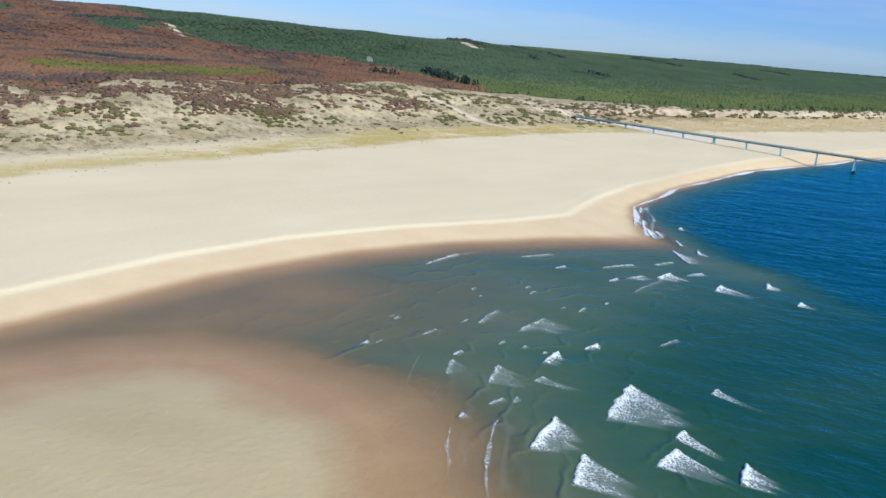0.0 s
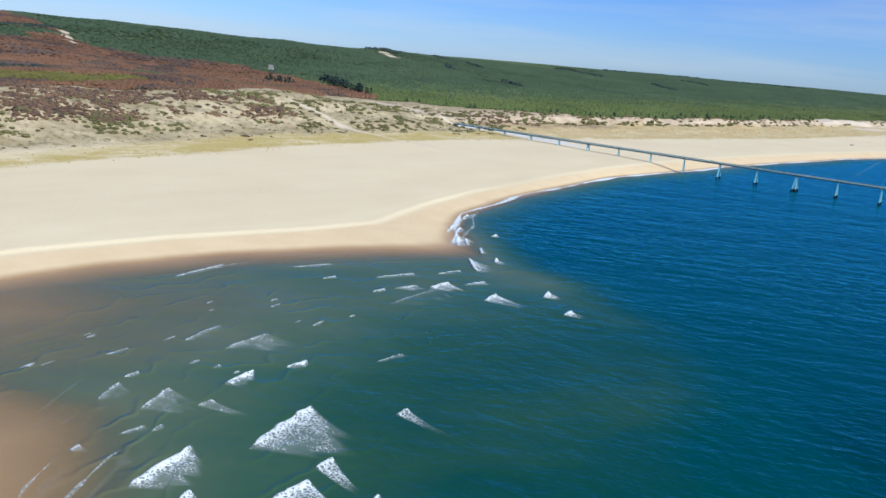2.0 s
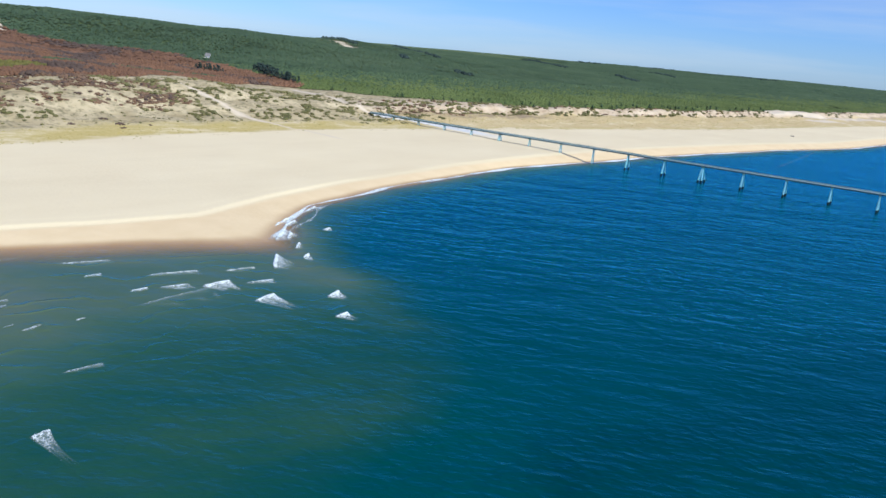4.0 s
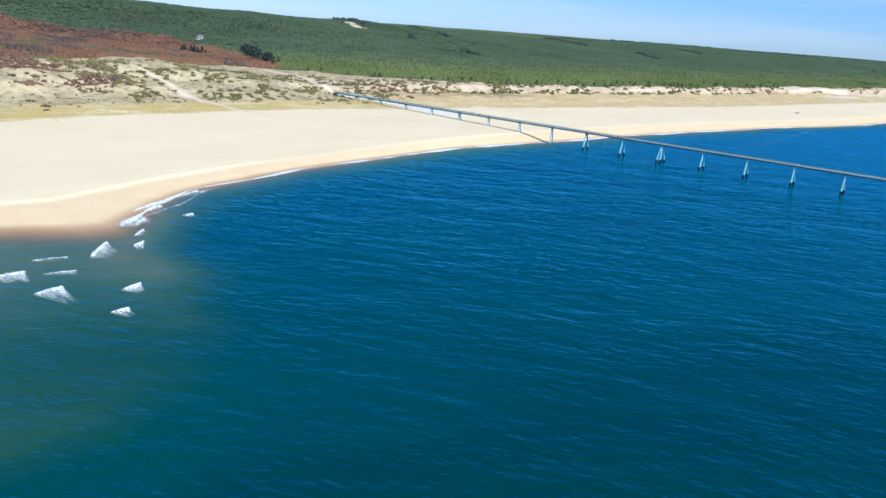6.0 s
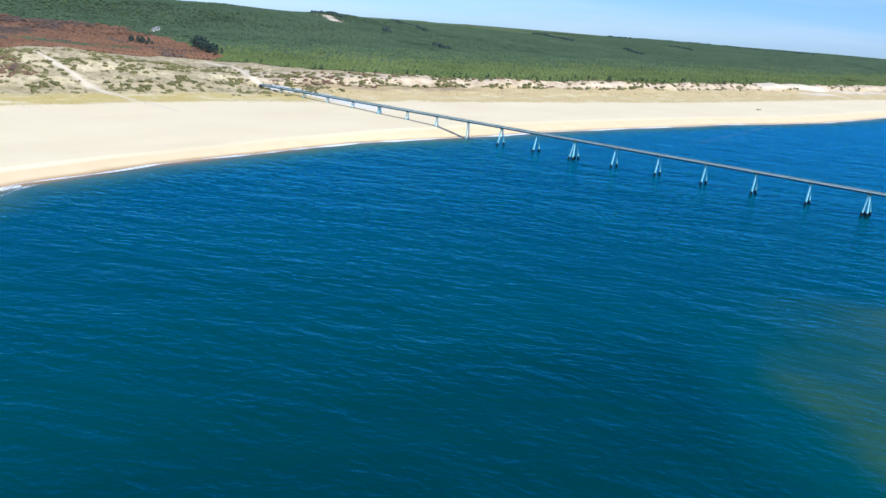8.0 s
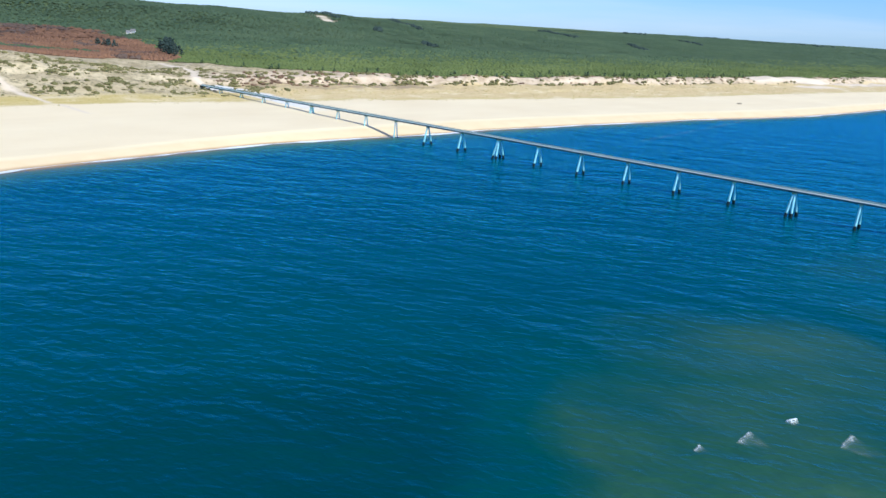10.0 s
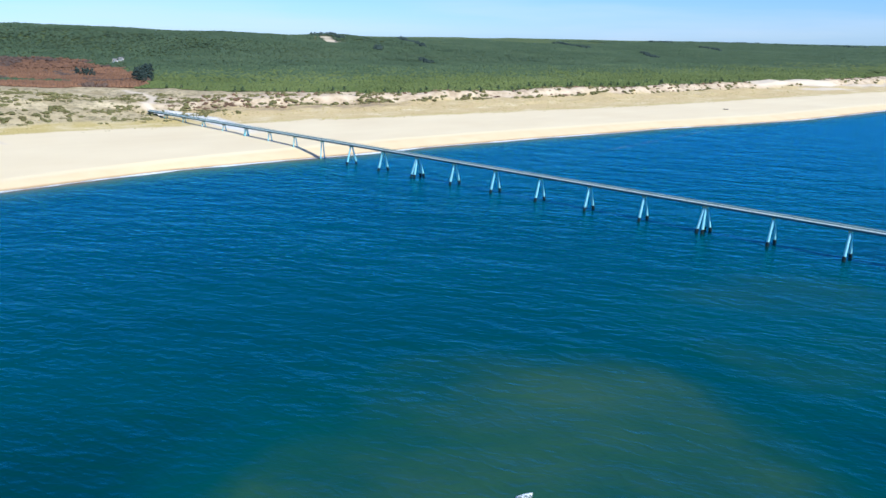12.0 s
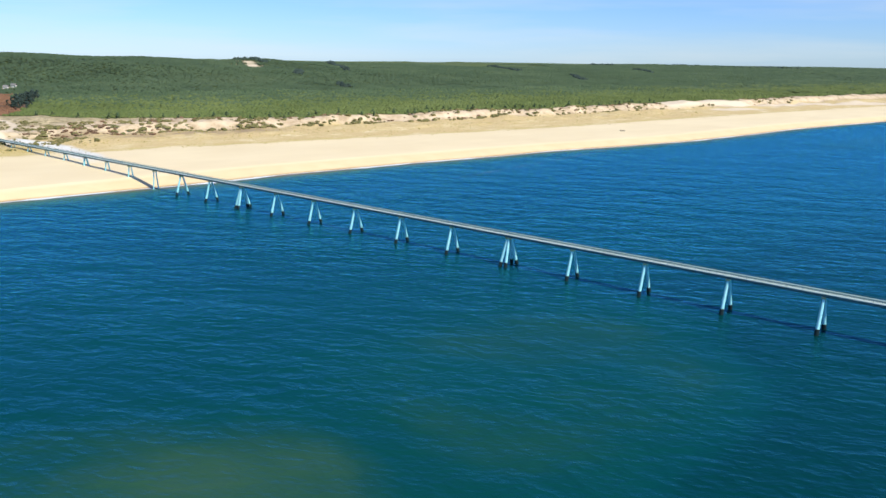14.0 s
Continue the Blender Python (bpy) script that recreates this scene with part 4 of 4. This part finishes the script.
# near end of the crest, its peak, the tip of the foam behind it, how white
BAR_WAVES = [
    ((116, -598), (112, -572), (139, -582), 0.66), ((112, -625), (109, -605), (124, -613), 0.68), ((136, -609), (137, -597), (156, -603), 0.70),
    ((134, -593), (134, -587), (152, -595), 0.62), ((153, -602), (151, -591), (165, -597), 0.70), ((130, -561), (130, -556), (151, -561), 0.52),
    ((85, -604), (80, -591), (100, -593), 0.34), ((93, -593), (93, -588), (112, -586), 0.36), ((87, -580), (86, -568), (94, -576), 0.58),
    ((90, -561), (91, -553), (95, -557), 0.62), ((67, -564), (67, -547), (88, -547), 0.27), ((74, -608), (69, -598), (80, -601), 0.28),
]
SMALL_WAVES = [
    ((67, -596), (67, -591), (70, -593), 0.42), ((93, -614), (94, -607), (98, -609), 0.24), ((104, -540), (106, -528), (109, -531), 0.30),
    ((55, -571), (52, -553), (61, -557), 0.16), ((51, -592), (51, -584), (54, -585), 0.32), ((93, -625), (92, -622), (97, -622), 0.42),
    ((97, -608), (96, -604), (99, -605), 0.28), ((68, -565), (67, -556), (74, -558), 0.22), ((127, -630), (123, -616), (146, -622), 0.64),
]
SHORE_WAVES = [
    ((1, -538), (-1, -509), (4, -512), 0.34), ((16, -493), (24, -474), (28, -476), 0.32), ((36, -493), (37, -486), (40, -488), 0.50),
    ((46, -477), (54, -457), (59, -461), 0.42), ((59, -490), (60, -483), (63, -486), 0.55), ((61, -481), (65, -470), (72, -472), 0.46),
    ((69, -469), (70, -456), (84, -462), 0.62), ((92, -465), (91, -454), (111, -459), 0.62), ((105, -443), (103, -434), (113, -439), 0.70),
    ((59, -451), (63, -438), (67, -442), 0.40), ((75, -455), (79, -443), (84, -447), 0.40), ((70, -497), (72, -466), (90, -476), 0.14),
]
POINT_WAVES = [
    ((121, -456), (121, -449), (130, -452), 0.66), ((36, -406), (25, -387), (42, -390), 0.60), ((67, -434), (53, -418), (74, -425), 0.62),
    ((18, -390), (8, -366), (16, -370), 0.62), ((64, -414), (61, -407), (72, -414), 0.70), ((21, -385), (14, -370), (21, -373), 0.66),
    ((39, -400), (30, -388), (37, -391), 0.66), ((52, -407), (46, -398), (54, -402), 0.62), ((4, -356), (-3, -338), (4, -342), 0.56), ((36, -374), (35, -367), (41, -370), 0.60),
]
SHOAL_WAVES = [((363, -238), (365, -234), (367, -238), 0.56), ((353, -268), (353, -264), (358, -267), 0.10), ((358, -257), (359, -249), (369, -255), 0.13), ((376, -241), (377, -232), (389, -240), 0.12)]
g = np.random.default_rng(15)
RIPPLE_WAVES = []
for k in range(16):
    x, y, size = g.uniform(24, 84), g.uniform(-612, -515), g.uniform(1.0, 3.0)
    RIPPLE_WAVES.append(((x, y - size), (x - 0.2 * size, y + size), (x + g.uniform(1.0, 3.5), y + 0.3 * size), g.uniform(0.14, 0.26)))
for i, wave in enumerate(RIPPLE_WAVES + BAR_WAVES + SMALL_WAVES + SHORE_WAVES + POINT_WAVES + SHOAL_WAVES):
    breaker(*wave, i)


def foam_line(points, wide, strength, seed, label):
    """A thin ragged line of foam along plan points."""
    P = np.array(points, float)
    t = np.linspace(0, len(P) - 1, len(P) * 8)
    Q = np.stack([np.interp(t, range(len(P)), P[:, k]) for k in (0, 1)], -1)
    side = np.gradient(Q, axis=0)
    side = np.stack([-side[:, 1], side[:, 0]], -1) / np.linalg.norm(side, axis=1)[:, None]
    r = np.random.default_rng(seed)
    knots = max(14, len(P) // 2)
    w = wide * np.clip(np.interp(t, np.linspace(0, len(P) - 1, knots), r.uniform(-0.35, 1.0, knots)), 0.24, 1.0)
    grid = np.stack([Q + side * (w * k)[:, None] for k in (-0.5, -0.2, 0.2, 0.5)], 0)
    F = np.stack([np.full(len(t), strength - 0.25), np.full(len(t), strength), np.full(len(t), strength), np.full(len(t), strength - 0.25)])
    fade = np.clip(np.minimum(t, t[-1] - t), 0, 1) * 0.4 - 0.4
    return tagged(new("foam_line", froth_mesh("foam_line", grid, F + fade, np.full(F.shape, 0.06))), label, "wave", group="foam lines in the shallows")


foam_line([(3.6, -494), (1, -506), (0, -520), (-3, -546)], 2.2, 0.42, 3, "thin line of foam where a ripple meets the shore")
foam_line([(22, -455), (10, -470), (4, -486)], 1.6, 0.38, 4, "thin line of foam where a ripple meets the shore")
CURLS = [
    ([(112, -652), (105, -642), (100, -637), (96, -631), (92, -625)], 0.40), ([(124, -652), (115, -642), (110, -635), (105, -627), (101, -620), (99, -613)], 0.50),
    ([(76, -626), (72, -620), (66, -611), (62, -604), (58, -590)], 0.22), ([(60, -622), (52, -608), (46, -592)], 0.18), ([(86, -628), (80, -618), (77, -610)], 0.24), ([(7, -566), (3, -552)], 0.34), ([(40, -610), (34, -592), (33, -580)], 0.16),
]
for k, (curl, white) in enumerate(CURLS):
    foam_line(curl, 1.5, 0.72 * white, 60 + k, "thin curved crest of foam over the shallow bar")
    foam_line([(x + 3.4, y + 1.6) for x, y in curl], 7.5, 0.25 * white, 80 + k, "milky film of foam behind a shallow crest")
shore_line = [(float(shore_x(y)) + 1.2 + 1.6 * math.sin(y * 0.06) * (y < -150), y) for y in np.arange(-404, -150, 6.0)]
foam_line(shore_line, 6.5, 0.66, 41, "white swash foam along the water's edge")
shore_line = [(float(shore_x(y)) + 2.4 + 1.2 * math.sin(y * 0.045), y) for y in np.arange(-160, 1500, 9.0)]
foam_line(shore_line, 7.5, 0.95, 42, "white swash foam along the water's edge")
foam_line([(float(shore_x(y)) + 9 + 3 * math.sin(y * 0.1), y) for y in np.arange(-396, -320, 6.0)], 5.0, 0.34, 43, "second ragged line of surf beside the sand point")
foam_line([(112 - 0.045 * (y - 160), y) for y in np.arange(160, 450, 20.0)], 3.0, 0.22, 44, "faint pale current line on the open sea")
